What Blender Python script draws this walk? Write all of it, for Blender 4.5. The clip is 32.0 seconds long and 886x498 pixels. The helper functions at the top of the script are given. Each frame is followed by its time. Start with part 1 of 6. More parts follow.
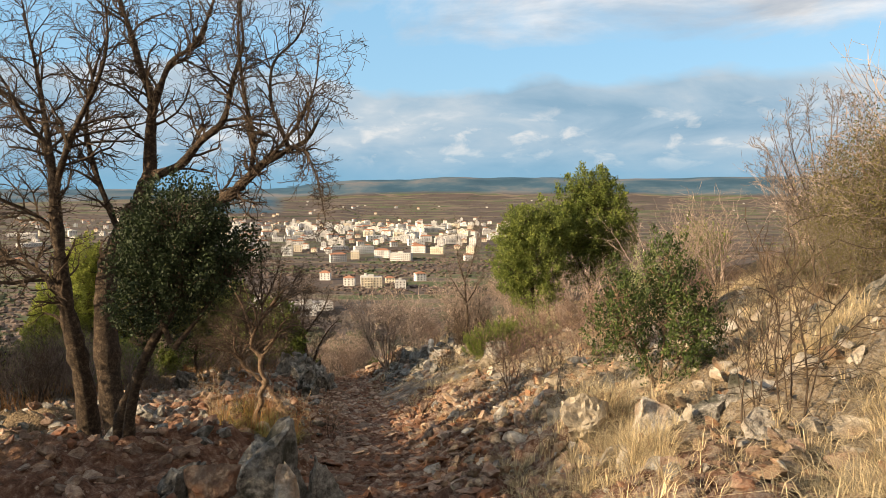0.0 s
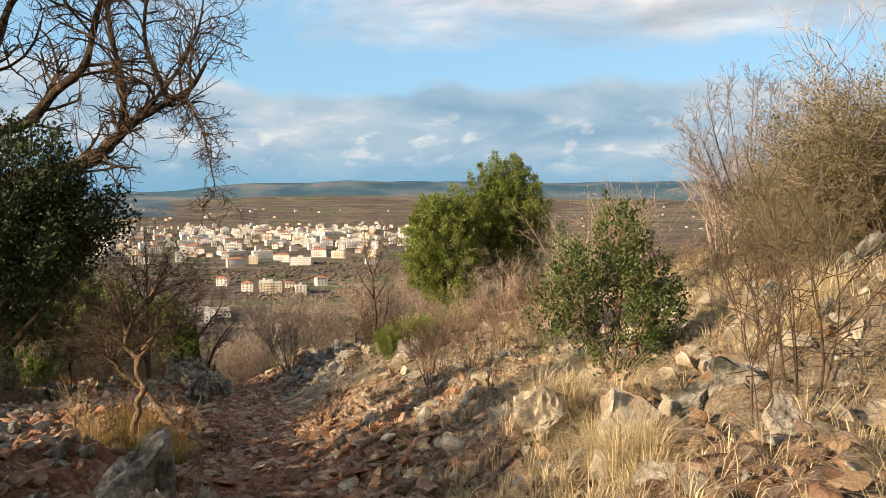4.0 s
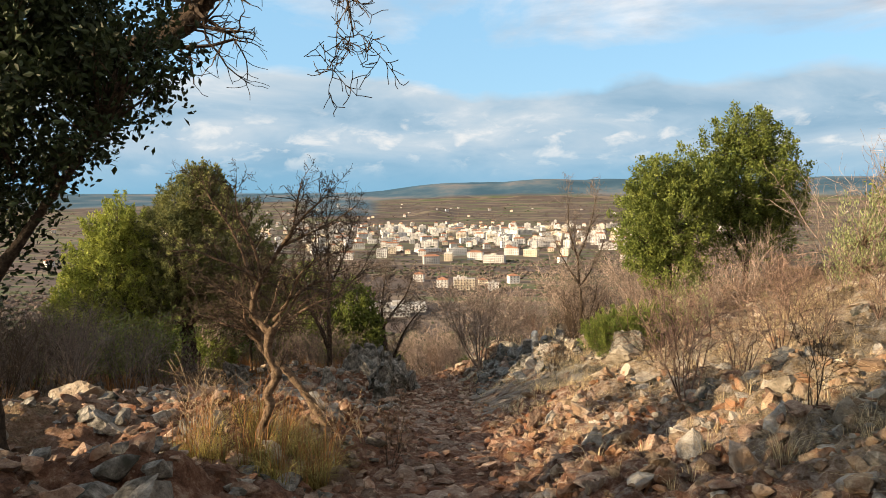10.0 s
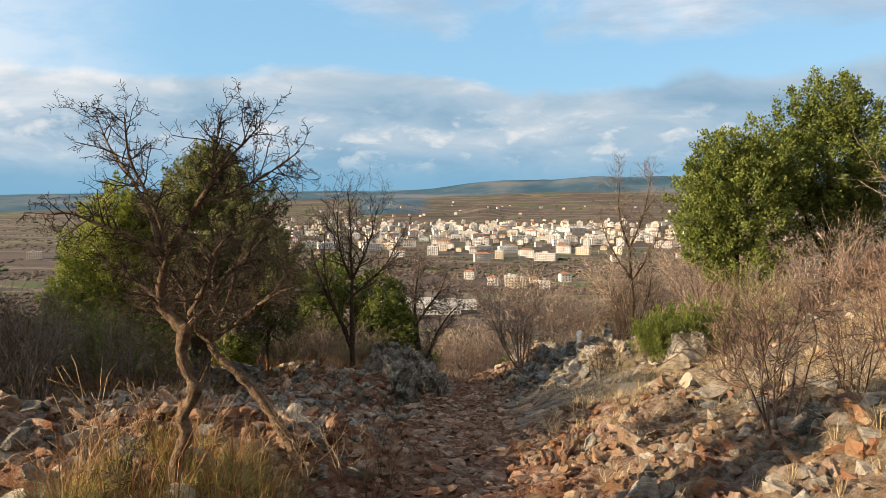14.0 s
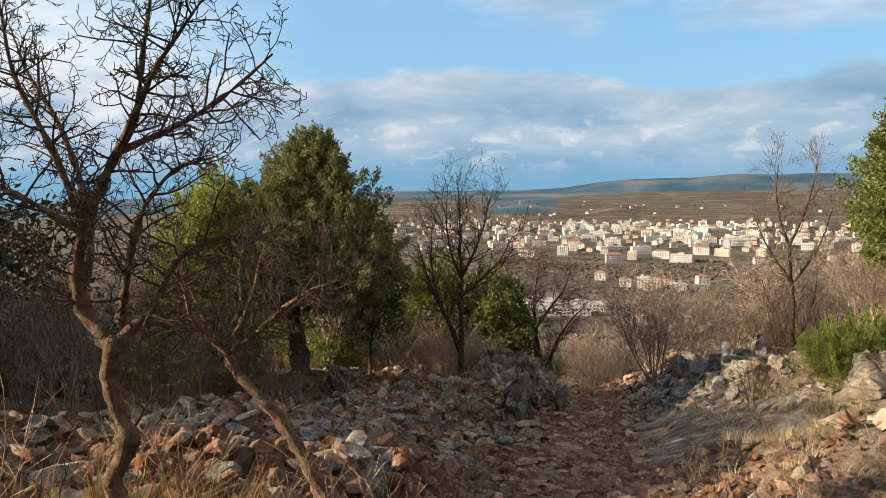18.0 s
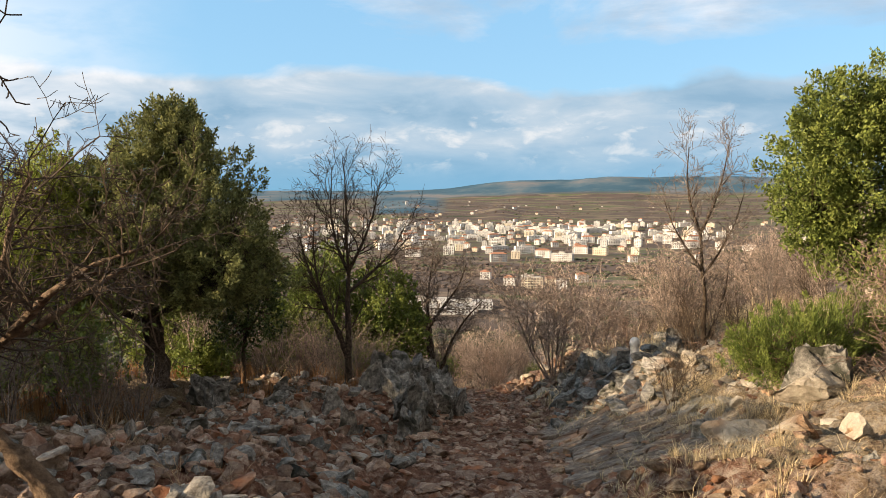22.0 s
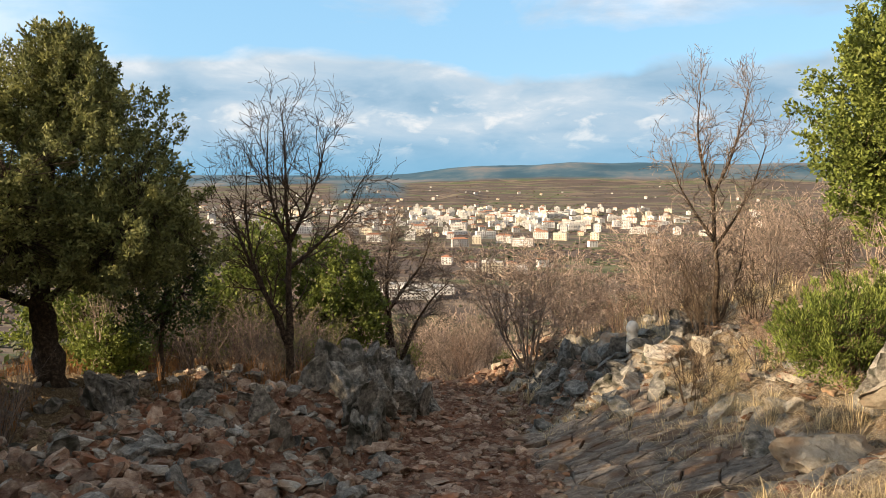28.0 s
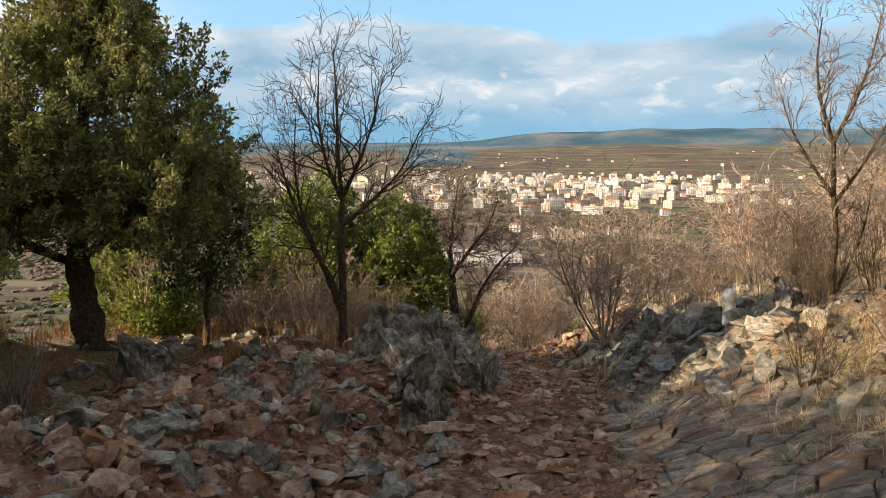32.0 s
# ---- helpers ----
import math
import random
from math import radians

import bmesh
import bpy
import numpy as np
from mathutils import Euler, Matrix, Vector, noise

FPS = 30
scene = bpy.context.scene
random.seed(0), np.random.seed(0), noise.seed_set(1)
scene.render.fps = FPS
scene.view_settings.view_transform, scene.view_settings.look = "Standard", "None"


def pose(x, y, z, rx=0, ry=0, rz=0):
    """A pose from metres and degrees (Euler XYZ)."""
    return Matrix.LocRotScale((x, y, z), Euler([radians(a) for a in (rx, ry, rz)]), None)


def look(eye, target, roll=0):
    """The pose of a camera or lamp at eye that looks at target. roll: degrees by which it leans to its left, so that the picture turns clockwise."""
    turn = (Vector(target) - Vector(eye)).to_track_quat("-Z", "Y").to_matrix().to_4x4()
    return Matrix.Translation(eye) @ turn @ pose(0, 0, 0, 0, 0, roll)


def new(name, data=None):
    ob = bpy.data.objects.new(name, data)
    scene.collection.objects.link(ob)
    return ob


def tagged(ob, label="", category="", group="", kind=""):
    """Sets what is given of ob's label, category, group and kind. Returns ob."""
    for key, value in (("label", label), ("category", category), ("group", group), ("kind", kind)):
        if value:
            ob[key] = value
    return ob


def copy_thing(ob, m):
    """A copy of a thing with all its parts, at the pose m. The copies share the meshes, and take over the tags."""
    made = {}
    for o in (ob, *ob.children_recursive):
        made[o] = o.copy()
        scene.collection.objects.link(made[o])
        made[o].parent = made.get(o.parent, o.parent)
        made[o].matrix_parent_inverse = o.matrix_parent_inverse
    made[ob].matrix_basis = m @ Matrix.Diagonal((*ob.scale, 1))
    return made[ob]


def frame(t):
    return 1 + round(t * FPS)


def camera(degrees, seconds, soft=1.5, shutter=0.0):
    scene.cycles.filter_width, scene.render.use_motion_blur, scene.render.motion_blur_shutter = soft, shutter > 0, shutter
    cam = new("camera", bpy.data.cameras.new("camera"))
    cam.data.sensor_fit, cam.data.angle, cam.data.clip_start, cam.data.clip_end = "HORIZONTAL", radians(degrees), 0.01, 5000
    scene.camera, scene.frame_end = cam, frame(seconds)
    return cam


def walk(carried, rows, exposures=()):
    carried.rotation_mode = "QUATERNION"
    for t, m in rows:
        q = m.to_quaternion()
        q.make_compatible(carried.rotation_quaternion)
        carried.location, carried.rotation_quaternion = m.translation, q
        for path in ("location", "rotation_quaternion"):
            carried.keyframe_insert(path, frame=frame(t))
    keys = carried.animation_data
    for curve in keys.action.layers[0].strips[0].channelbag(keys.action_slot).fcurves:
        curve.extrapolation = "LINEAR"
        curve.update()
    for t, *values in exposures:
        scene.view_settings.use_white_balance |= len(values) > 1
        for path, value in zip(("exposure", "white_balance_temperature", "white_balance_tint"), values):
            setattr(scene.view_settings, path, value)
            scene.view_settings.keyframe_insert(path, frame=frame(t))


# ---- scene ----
cam = camera(61.3, 32.0, 0.8)
METRES, EYE, TILT, LEAN, TURN = 15.0, 1.55, 9.6, 1.0, 0.0
ROWS = [
    (0.0, 0.0, 0.0, 0.0, 0.24, -14.1, -0.96),
    (0.5, -0.0015, 0.0171, -0.0071, 0.3, -14.0, -0.93),
    (1.0, -0.0082, 0.0255, -0.0094, 0.13, -13.89, -0.93),
    (1.5, -0.0096, 0.0313, -0.0127, -0.52, -13.84, -1.03),
    (2.0, -0.0077, 0.0417, -0.0172, -1.65, -13.79, -1.26),
    (2.5, -0.0125, 0.048, -0.0242, -3.48, -13.74, -1.64),
    (3.0, -0.0108, 0.0597, -0.0302, -5.4, -13.66, -2.01),
    (3.5, -0.0122, 0.0715, -0.035, -6.72, -13.59, -2.27),
    (5.5, 0.0048, 0.1266, -0.0711, -7.51, -13.67, -2.44),
    (6.0, 0.0055, 0.1433, -0.0764, -5.98, -13.78, -2.11),
    (6.5, 0.0083, 0.1651, -0.0842, -3.15, -13.88, -1.64),
    (7.0, 0.0029, 0.1846, -0.0898, 0.04, -13.97, -1.09),
    (7.5, -0.0024, 0.2035, -0.0979, 2.73, -14.04, -0.49),
    (8.0, -0.0066, 0.2291, -0.1037, 4.7, -14.01, -0.07),
    (8.5, -0.0127, 0.2456, -0.1071, 5.99, -13.96, 0.21),
    (9.0, -0.0145, 0.2605, -0.1121, 6.67, -13.93, 0.38),
    (9.5, -0.0176, 0.2763, -0.119, 7.03, -13.92, 0.47),
    (10.0, -0.0232, 0.2907, -0.134, 7.19, -13.92, 0.59),
    (10.5, -0.0191, 0.3055, -0.1405, 7.28, -13.95, 0.63),
    (11.0, -0.0136, 0.3227, -0.143, 7.39, -13.99, 0.63),
    (11.5, -0.0121, 0.3362, -0.1502, 7.51, -14.04, 0.66),
    (12.0, -0.0121, 0.3548, -0.153, 7.7, -14.07, 0.67),
    (12.5, -0.0071, 0.3739, -0.1592, 8.14, -14.07, 0.74),
    (13.0, -0.005, 0.3919, -0.1639, 8.94, -14.02, 0.86),
    (13.5, -0.0106, 0.4056, -0.1696, 9.87, -14.01, 1.0),
    (14.0, -0.0125, 0.4195, -0.1792, 11.06, -14.03, 1.28),
    (14.5, -0.013, 0.4419, -0.1863, 12.93, -13.97, 1.72),
    (15.0, -0.0106, 0.4586, -0.191, 15.18, -13.88, 2.13),
    (15.5, -0.0058, 0.4712, -0.191, 17.12, -13.8, 2.55),
    (17.5, -0.0152, 0.529, -0.2089, 20.7, -13.7, 3.1),
    (18.0, -0.0234, 0.5424, -0.2168, 20.81, -13.7, 3.12),
    (18.5, -0.0341, 0.5593, -0.2233, 20.71, -13.68, 3.11),
    (19.0, -0.0401, 0.5736, -0.2283, 20.5, -13.62, 3.05),
    (19.5, -0.0442, 0.5797, -0.2301, 19.77, -13.6, 2.85),
    (20.0, -0.0529, 0.5846, -0.2315, 17.71, -13.7, 2.43),
    (20.5, -0.0556, 0.5918, -0.2357, 15.05, -13.86, 2.02),
    (21.0, -0.0551, 0.6105, -0.242, 13.3, -13.96, 1.64),
    (21.5, -0.0599, 0.6274, -0.2504, 12.54, -14.01, 1.43),
    (22.0, -0.0623, 0.6453, -0.2569, 12.32, -14.01, 1.31),
    (22.5, -0.0676, 0.6622, -0.2617, 12.29, -14.01, 1.25),
    (23.0, -0.0831, 0.6768, -0.2719, 12.21, -13.98, 1.17),
    (23.5, -0.093, 0.6908, -0.2756, 12.01, -13.96, 1.17),
    (24.0, -0.0946, 0.7077, -0.2798, 11.89, -13.89, 1.15),
    (24.5, -0.0979, 0.7163, -0.284, 11.54, -13.87, 1.05),
    (25.0, -0.1051, 0.7269, -0.2881, 10.78, -13.87, 0.93),
    (25.5, -0.106, 0.7369, -0.2939, 10.06, -13.91, 0.81),
    (27.5, -0.0968, 0.7863, -0.3117, 9.36, -14.61, 0.62),
    (28.0, -0.096, 0.795, -0.3153, 9.43, -15.18, 0.63),
    (28.5, -0.0977, 0.8081, -0.3193, 9.56, -15.62, 0.65),
    (29.0, -0.0977, 0.8172, -0.3218, 9.71, -16.05, 0.71),
    (29.5, -0.092, 0.829, -0.3246, 10.03, -16.51, 0.79),
    (30.0, -0.0893, 0.837, -0.3282, 10.62, -17.04, 0.88),
    (30.5, -0.0934, 0.8454, -0.3346, 11.53, -17.4, 1.07),
    (31.0, -0.0979, 0.8555, -0.3415, 12.69, -17.55, 1.31),
    (31.5, -0.1026, 0.8677, -0.345, 13.85, -17.58, 1.49),
    (32.0, -0.1099, 0.8729, -0.3483, 14.56, -17.57, 1.64),
]
walk(cam, [(t, pose(0, 0, EYE, TILT, LEAN, TURN) @ pose(METRES * x, METRES * y, METRES * z, 90 + pitch, roll, yaw)) for t, x, y, z, yaw, pitch, roll in ROWS],
     exposures=[(0.0, 1.12, 7200, 12), (6.0, 1.12, 7200, 12), (9.0, 1.24, 7200, 12), (12.0, 1.14, 7150, 12), (18.0, 1.02, 6750, 12), (20.0, 1.10, 6850, 12), (24.0, 1.24, 7000, 12), (32.0, 1.28, 7100, 12)])

# ---- world, sun ----
SUN_FROM = Vector((-0.885, -0.41, 0.315)).normalized()
world = bpy.data.worlds.new("world")
scene.world = world
world.use_nodes = True


def sky_nodes():
    nt = world.node_tree
    nt.nodes.clear()
    N, L = nt.nodes.new, nt.links.new

    def math_node(op, a, b=0.0, clamp=False):
        n = N("ShaderNodeMath")
        n.operation, n.use_clamp = op, clamp
        for i, v in enumerate((a, b)):
            if isinstance(v, (int, float)):
                n.inputs[i].default_value = v
            else:
                L(v, n.inputs[i])
        return n.outputs[0]

    def ramp(v, stops):
        n = N("ShaderNodeValToRGB")
        L(v, n.inputs[0])
        e = n.color_ramp.elements
        e[0].position, e[0].color = stops[0][0], (*stops[0][1], 1)
        e[1].position, e[1].color = stops[-1][0], (*stops[-1][1], 1)
        for p, c in stops[1:-1]:
            k = e.new(p)
            k.color = (*c, 1)
        return n.outputs[0]

    def cloud_noise(scale, sx, sz, detail, rough, seed):
        m = N("ShaderNodeCombineXYZ")
        L(math_node("MULTIPLY", az, sx), m.inputs[0])
        L(math_node("MULTIPLY", el, sz), m.inputs[1])
        m.inputs[2].default_value = seed
        n = N("ShaderNodeTexNoise")
        n.inputs["Scale"].default_value, n.inputs["Detail"].default_value = scale, detail
        n.inputs["Roughness"].default_value, n.inputs["Distortion"].default_value = rough, 0.35
        L(m.outputs[0], n.inputs["Vector"])
        return n.outputs[0]

    def mix(f, a, b):
        n = N("ShaderNodeMix")
        n.data_type = "RGBA"
        for i, v in ((0, f), (6, a), (7, b)):
            if isinstance(v, float):
                n.inputs[i].default_value = v
            elif isinstance(v, tuple):
                n.inputs[i].default_value = (*v, 1)
            else:
                L(v, n.inputs[i])
        return n.outputs[2]

    tc = N("ShaderNodeTexCoord")
    d = N("ShaderNodeSeparateXYZ")
    L(tc.outputs["Generated"], d.inputs[0])
    el = d.outputs[2]
    az = math_node("ARCTAN2", d.outputs[0], d.outputs[1])
    sky = N("ShaderNodeTexSky")
    sky.sky_type, sky.sun_disc = "NISHITA", False
    sky.sun_elevation = math.asin(SUN_FROM.z)
    sky.sun_rotation = math.atan2(SUN_FROM.x, SUN_FROM.y)
    sky.ozone_density, sky.dust_density = 3.0, 0.6
    mul = N("ShaderNodeVectorMath")
    mul.operation = "SCALE"
    L(sky.outputs[0], mul.inputs[0])
    mul.inputs["Scale"].default_value = 0.12
    blue = mix(0.6, mul.outputs[0], (0.27, 0.58, 0.89))
    # high broken cloud
    n1 = cloud_noise(1.0, 3.0, 9.0, 7.0, 0.6, 4.2)
    top = ramp(el, [(0.0, (0.0,) * 3), (0.15, (0.05,) * 3), (0.20, (0.42,) * 3), (0.26, (0.68,) * 3), (0.4, (0.85,) * 3), (0.9, (0.9,) * 3)])
    right = math_node("MULTIPLY", az, 0.36)
    f1 = math_node("MULTIPLY", math_node("ADD", math_node("ADD", math_node("SUBTRACT", n1, 0.91), right), top), 3.6, clamp=True)
    n2 = cloud_noise(1.0, 5.0, 16.0, 9.0, 0.6, 8.8)
    high = mix(ramp(el, [(0.3, (0.0,) * 3), (0.5, (0.85,) * 3)]), ramp(n2, [(0.30, (0.29, 0.37, 0.48)), (0.5, (0.44, 0.50, 0.58)), (0.70, (0.72, 0.74, 0.78))]), (0.36, 0.37, 0.39))
    c1 = mix(f1, blue, high)
    # the long bank over the horizon with its bright upper edge
    n3 = cloud_noise(1.0, 2.2, 3.0, 6.0, 0.5, 1.7)
    n4 = cloud_noise(1.0, 5.5, 17.0, 9.0, 0.55, 5.5)
    n5 = cloud_noise(1.0, 22.0, 46.0, 7.0, 0.55, 9.1)
    edge = math_node("ADD", math_node("ADD", math_node("MULTIPLY", math_node("SUBTRACT", n3, 0.5), 0.16), 0.155), math_node("MULTIPLY", math_node("SUBTRACT", n4, 0.5), 0.035))
    depth = math_node("SUBTRACT", edge, el)
    f2 = math_node("MULTIPLY", depth, 75.0, clamp=True)
    rim = math_node("SUBTRACT", 1.0, math_node("MULTIPLY", depth, 24.0, clamp=True), clamp=True)
    tone = math_node("ADD", math_node("MULTIPLY", math_node("SUBTRACT", n4, 0.5), 2.5), math_node("ADD", 0.33, math_node("MULTIPLY", rim, 0.36)), clamp=True)
    bank = ramp(tone, [(0.0, (0.20, 0.35, 0.50)), (0.35, (0.29, 0.43, 0.57)), (0.65, (0.39, 0.50, 0.61)), (1.0, (0.66, 0.70, 0.75))])
    c2 = mix(f2, c1, bank)
    # small sunlit heaps low down
    f3 = math_node("MULTIPLY", math_node("MULTIPLY", math_node("SUBTRACT", n5, 0.54), 7.0, clamp=True),
                   ramp(el, [(0.015, (0.0,) * 3), (0.04, (0.55,) * 3), (0.085, (0.5,) * 3), (0.12, (0.0,) * 3)]))
    c2 = mix(f3, c2, (0.74, 0.75, 0.76))
    low = ramp(el, [(0.0, (0.9,) * 3), (0.02, (0.7,) * 3), (0.06, (0.0,) * 3)])
    c3 = mix(low, c2, (0.15, 0.36, 0.55))
    # bright heaped cloud towards the sun's side
    side = math_node("MULTIPLY", math_node("SUBTRACT", math_node("MULTIPLY", az, -1.0), 0.52), 2.6, clamp=True)
    f4 = math_node("MULTIPLY", math_node("MULTIPLY", math_node("SUBTRACT", n4, 0.36), 4.0, clamp=True), math_node("MULTIPLY", side, ramp(el, [(0.02, (0.0,) * 3), (0.07, (0.9,) * 3), (0.2, (0.9,) * 3), (0.28, (0.0,) * 3)])))
    c3 = mix(f4, c3, (0.80, 0.82, 0.86))
    # the sunlit side of the sky, behind the walker
    behind = math_node("MULTIPLY", math_node("SUBTRACT", -0.15, d.outputs[1]), 1.6, clamp=True)
    c4 = mix(math_node("MULTIPLY", behind, 0.8), c3, (0.72, 0.65, 0.57))
    bg = N("ShaderNodeBackground")
    L(c4, bg.inputs[0])
    bg.inputs[1].default_value = 0.60
    out = N("ShaderNodeOutputWorld")
    L(bg.outputs[0], out.inputs[0])


sky_nodes()
lamp = bpy.data.lights.new("sun", "SUN")
lamp.energy, lamp.angle, lamp.color = 5.0, radians(0.6), (1.0, 0.79, 0.54)
new("sun", lamp).matrix_world = look(SUN_FROM * 50, (0, 0, 0))

# ---- materials ----


def material(name, stops, scale=4.0, detail=8.0, rough=0.85, bump=0.3, bump_scale=30.0, stain=None, stain_scale=1.0, vary=0.0, translucent=0.0):
    """A rough natural surface: a ramp over fractal noise, large stains, per-object or per-island variation and fine relief."""
    m = bpy.data.materials.new(name)
    m.use_nodes = True
    nt = m.node_tree
    N, L = nt.nodes.new, nt.links.new
    bsdf = nt.nodes["Principled BSDF"]
    bsdf.inputs["Roughness"].default_value = rough
    bsdf.inputs["Specular IOR Level"].default_value = 0.25
    geo = N("ShaderNodeNewGeometry")
    n1 = N("ShaderNodeTexNoise")
    n1.inputs["Scale"].default_value, n1.inputs["Detail"].default_value = scale, detail
    n1.inputs["Roughness"].default_value = 0.76
    L(geo.outputs["Position"], n1.inputs["Vector"])
    r = N("ShaderNodeValToRGB")
    e = r.color_ramp.elements
    e[0].position, e[0].color = stops[0][0], (*stops[0][1], 1)
    e[1].position, e[1].color = stops[-1][0], (*stops[-1][1], 1)
    for p, c in stops[1:-1]:
        e.new(p).color = (*c, 1)
    L(n1.outputs[0], r.inputs[0])
    colour = r.outputs[0]
    if stain:
        n2 = N("ShaderNodeTexNoise")
        n2.inputs["Scale"].default_value, n2.inputs["Detail"].default_value = stain_scale, 5.0
        L(geo.outputs["Position"], n2.inputs["Vector"])
        k = N("ShaderNodeMapRange")
        k.inputs[1].default_value, k.inputs[2].default_value = 0.50, 0.64
        L(n2.outputs[0], k.inputs[0])
        x = N("ShaderNodeMix")
        x.data_type = "RGBA"
        L(k.outputs[0], x.inputs[0])
        L(colour, x.inputs[6])
        x.inputs[7].default_value = (*stain, 1)
        colour = x.outputs[2]
    if vary:
        info = N("ShaderNodeObjectInfo")
        add = N("ShaderNodeMath")
        add.operation = "ADD"
        L(info.outputs["Random"], add.inputs[0])
        L(geo.outputs["Random Per Island"], add.inputs[1])
        fr = N("ShaderNodeMath")
        fr.operation = "FRACT"
        L(add.outputs[0], fr.inputs[0])
        k = N("ShaderNodeMapRange")
        k.inputs[3].default_value, k.inputs[4].default_value = 1 - vary, 1 + vary
        L(fr.outputs[0], k.inputs[0])
        h = N("ShaderNodeHueSaturation")
        L(k.outputs[0], h.inputs["Value"])
        L(colour, h.inputs["Color"])
        colour = h.outputs[0]
    L(colour, bsdf.inputs["Base Color"])
    if bump:
        n3 = N("ShaderNodeTexNoise")
        n3.inputs["Scale"].default_value, n3.inputs["Detail"].default_value, n3.inputs["Roughness"].default_value = bump_scale, 8.0, 0.68
        L(geo.outputs["Position"], n3.inputs["Vector"])
        b = N("ShaderNodeBump")
        b.inputs["Strength"].default_value, b.inputs["Distance"].default_value = bump, 0.05
        L(n3.outputs[0], b.inputs["Height"])
        L(b.outputs[0], bsdf.inputs["Normal"])
    if translucent:
        out = nt.nodes["Material Output"]
        tr = N("ShaderNodeBsdfTranslucent")
        L(colour, tr.inputs[0])
        mx = N("ShaderNodeMixShader")
        mx.inputs[0].default_value = translucent
        L(bsdf.outputs[0], mx.inputs[1])
        L(tr.outputs[0], mx.inputs[2])
        L(mx.outputs[0], out.inputs[0])
    return m


def ground_material():
    """Red earth, limestone grit, dry litter and grass, blended by the three weights stored on the ground's points."""
    m = bpy.data.materials.new("ground")
    m.use_nodes = True
    nt = m.node_tree
    N, L = nt.nodes.new, nt.links.new
    bsdf = nt.nodes["Principled BSDF"]
    bsdf.inputs["Roughness"].default_value = 0.92
    bsdf.inputs["Specular IOR Level"].default_value = 0.15
    geo = N("ShaderNodeNewGeometry")

    def fractal(scale, detail=8.0, rough=0.6):
        n = N("ShaderNodeTexNoise")
        n.inputs["Scale"].default_value, n.inputs["Detail"].default_value, n.inputs["Roughness"].default_value = scale, detail, rough
        L(geo.outputs["Position"], n.inputs["Vector"])
        return n.outputs[0]

    def ramp(v, stops):
        r = N("ShaderNodeValToRGB")
        e = r.color_ramp.elements
        e[0].position, e[0].color = stops[0][0], (*stops[0][1], 1)
        e[1].position, e[1].color = stops[-1][0], (*stops[-1][1], 1)
        for p, c in stops[1:-1]:
            e.new(p).color = (*c, 1)
        L(v, r.inputs[0])
        return r.outputs[0]

    def weight(name, v, soft):
        a = N("ShaderNodeAttribute")
        a.attribute_name = name
        s = N("ShaderNodeMath")
        s.operation = "ADD"
        L(a.outputs["Fac"], s.inputs[0])
        c = N("ShaderNodeMath")
        c.operation = "MULTIPLY_ADD"
        L(v, c.inputs[0])
        c.inputs[1].default_value, c.inputs[2].default_value = soft, -0.5 * soft
        L(c.outputs[0], s.inputs[1])
        k = N("ShaderNodeMapRange")
        k.inputs[1].default_value, k.inputs[2].default_value = 0.35, 0.65
        L(s.outputs[0], k.inputs[0])
        return k.outputs[0]

    def mix(f, a, b):
        x = N("ShaderNodeMix")
        x.data_type = "RGBA"
        L(f, x.inputs[0])
        L(a, x.inputs[6])
        L(b, x.inputs[7])
        return x.outputs[2]

    fine, mid, wide = fractal(38.0, 9.0, 0.75), fractal(9.0, 10.0, 0.78), fractal(0.9)
    litter = ramp(fine, [(0.34, (0.05, 0.036, 0.023)), (0.5, (0.19, 0.14, 0.088)), (0.66, (0.42, 0.33, 0.21))])
    earth = ramp(mid, [(0.34, (0.05, 0.024, 0.016)), (0.5, (0.195, 0.102, 0.068)), (0.64, (0.37, 0.24, 0.17))])
    rock = ramp(mid, [(0.25, (0.12, 0.115, 0.105)), (0.48, (0.30, 0.28, 0.25)), (0.62, (0.40, 0.37, 0.32)), (0.8, (0.52, 0.47, 0.39))])
    sc = N("ShaderNodeVectorMath")
    sc.operation = "MULTIPLY"
    sc.inputs[1].default_value = (0.35, 1.3, 1.0)
    L(geo.outputs["Position"], sc.inputs[0])
    field = N("ShaderNodeTexNoise")
    field.inputs["Scale"].default_value, field.inputs["Detail"].default_value = 0.008, 7.0
    L(sc.outputs[0], field.inputs["Vector"])
    plain = ramp(field.outputs[0], [(0.30, (0.045, 0.055, 0.034)), (0.40, (0.115, 0.088, 0.08)), (0.47, (0.07, 0.06, 0.054)), (0.52, (0.19, 0.15, 0.12)), (0.57, (0.075, 0.105, 0.045)), (0.63, (0.115, 0.09, 0.082)), (0.72, (0.065, 0.066, 0.046))])
    c = mix(weight("earth", mid, 0.9), litter, earth)
    c = mix(weight("rock", mid, 1.1), c, rock)
    c = mix(weight("far", wide, 0.3), c, plain)
    # distance haze over the far ridges, put into their blue base colour
    haze_blue = ramp(fractal(0.0028, 8.0), [(0.38, (0.03, 0.082, 0.13)), (0.47, (0.045, 0.10, 0.15)), (0.55, (0.078, 0.125, 0.165)), (0.66, (0.17, 0.17, 0.18))])
    c = mix(weight("hill", wide, 0.2), c, haze_blue)
    L(c, bsdf.inputs["Base Color"])
    b = N("ShaderNodeBump")
    b.inputs["Strength"].default_value, b.inputs["Distance"].default_value = 1.0, 0.07
    L(fractal(22.0, 9.0, 0.7), b.inputs["Height"])
    L(b.outputs[0], bsdf.inputs["Normal"])
    return m


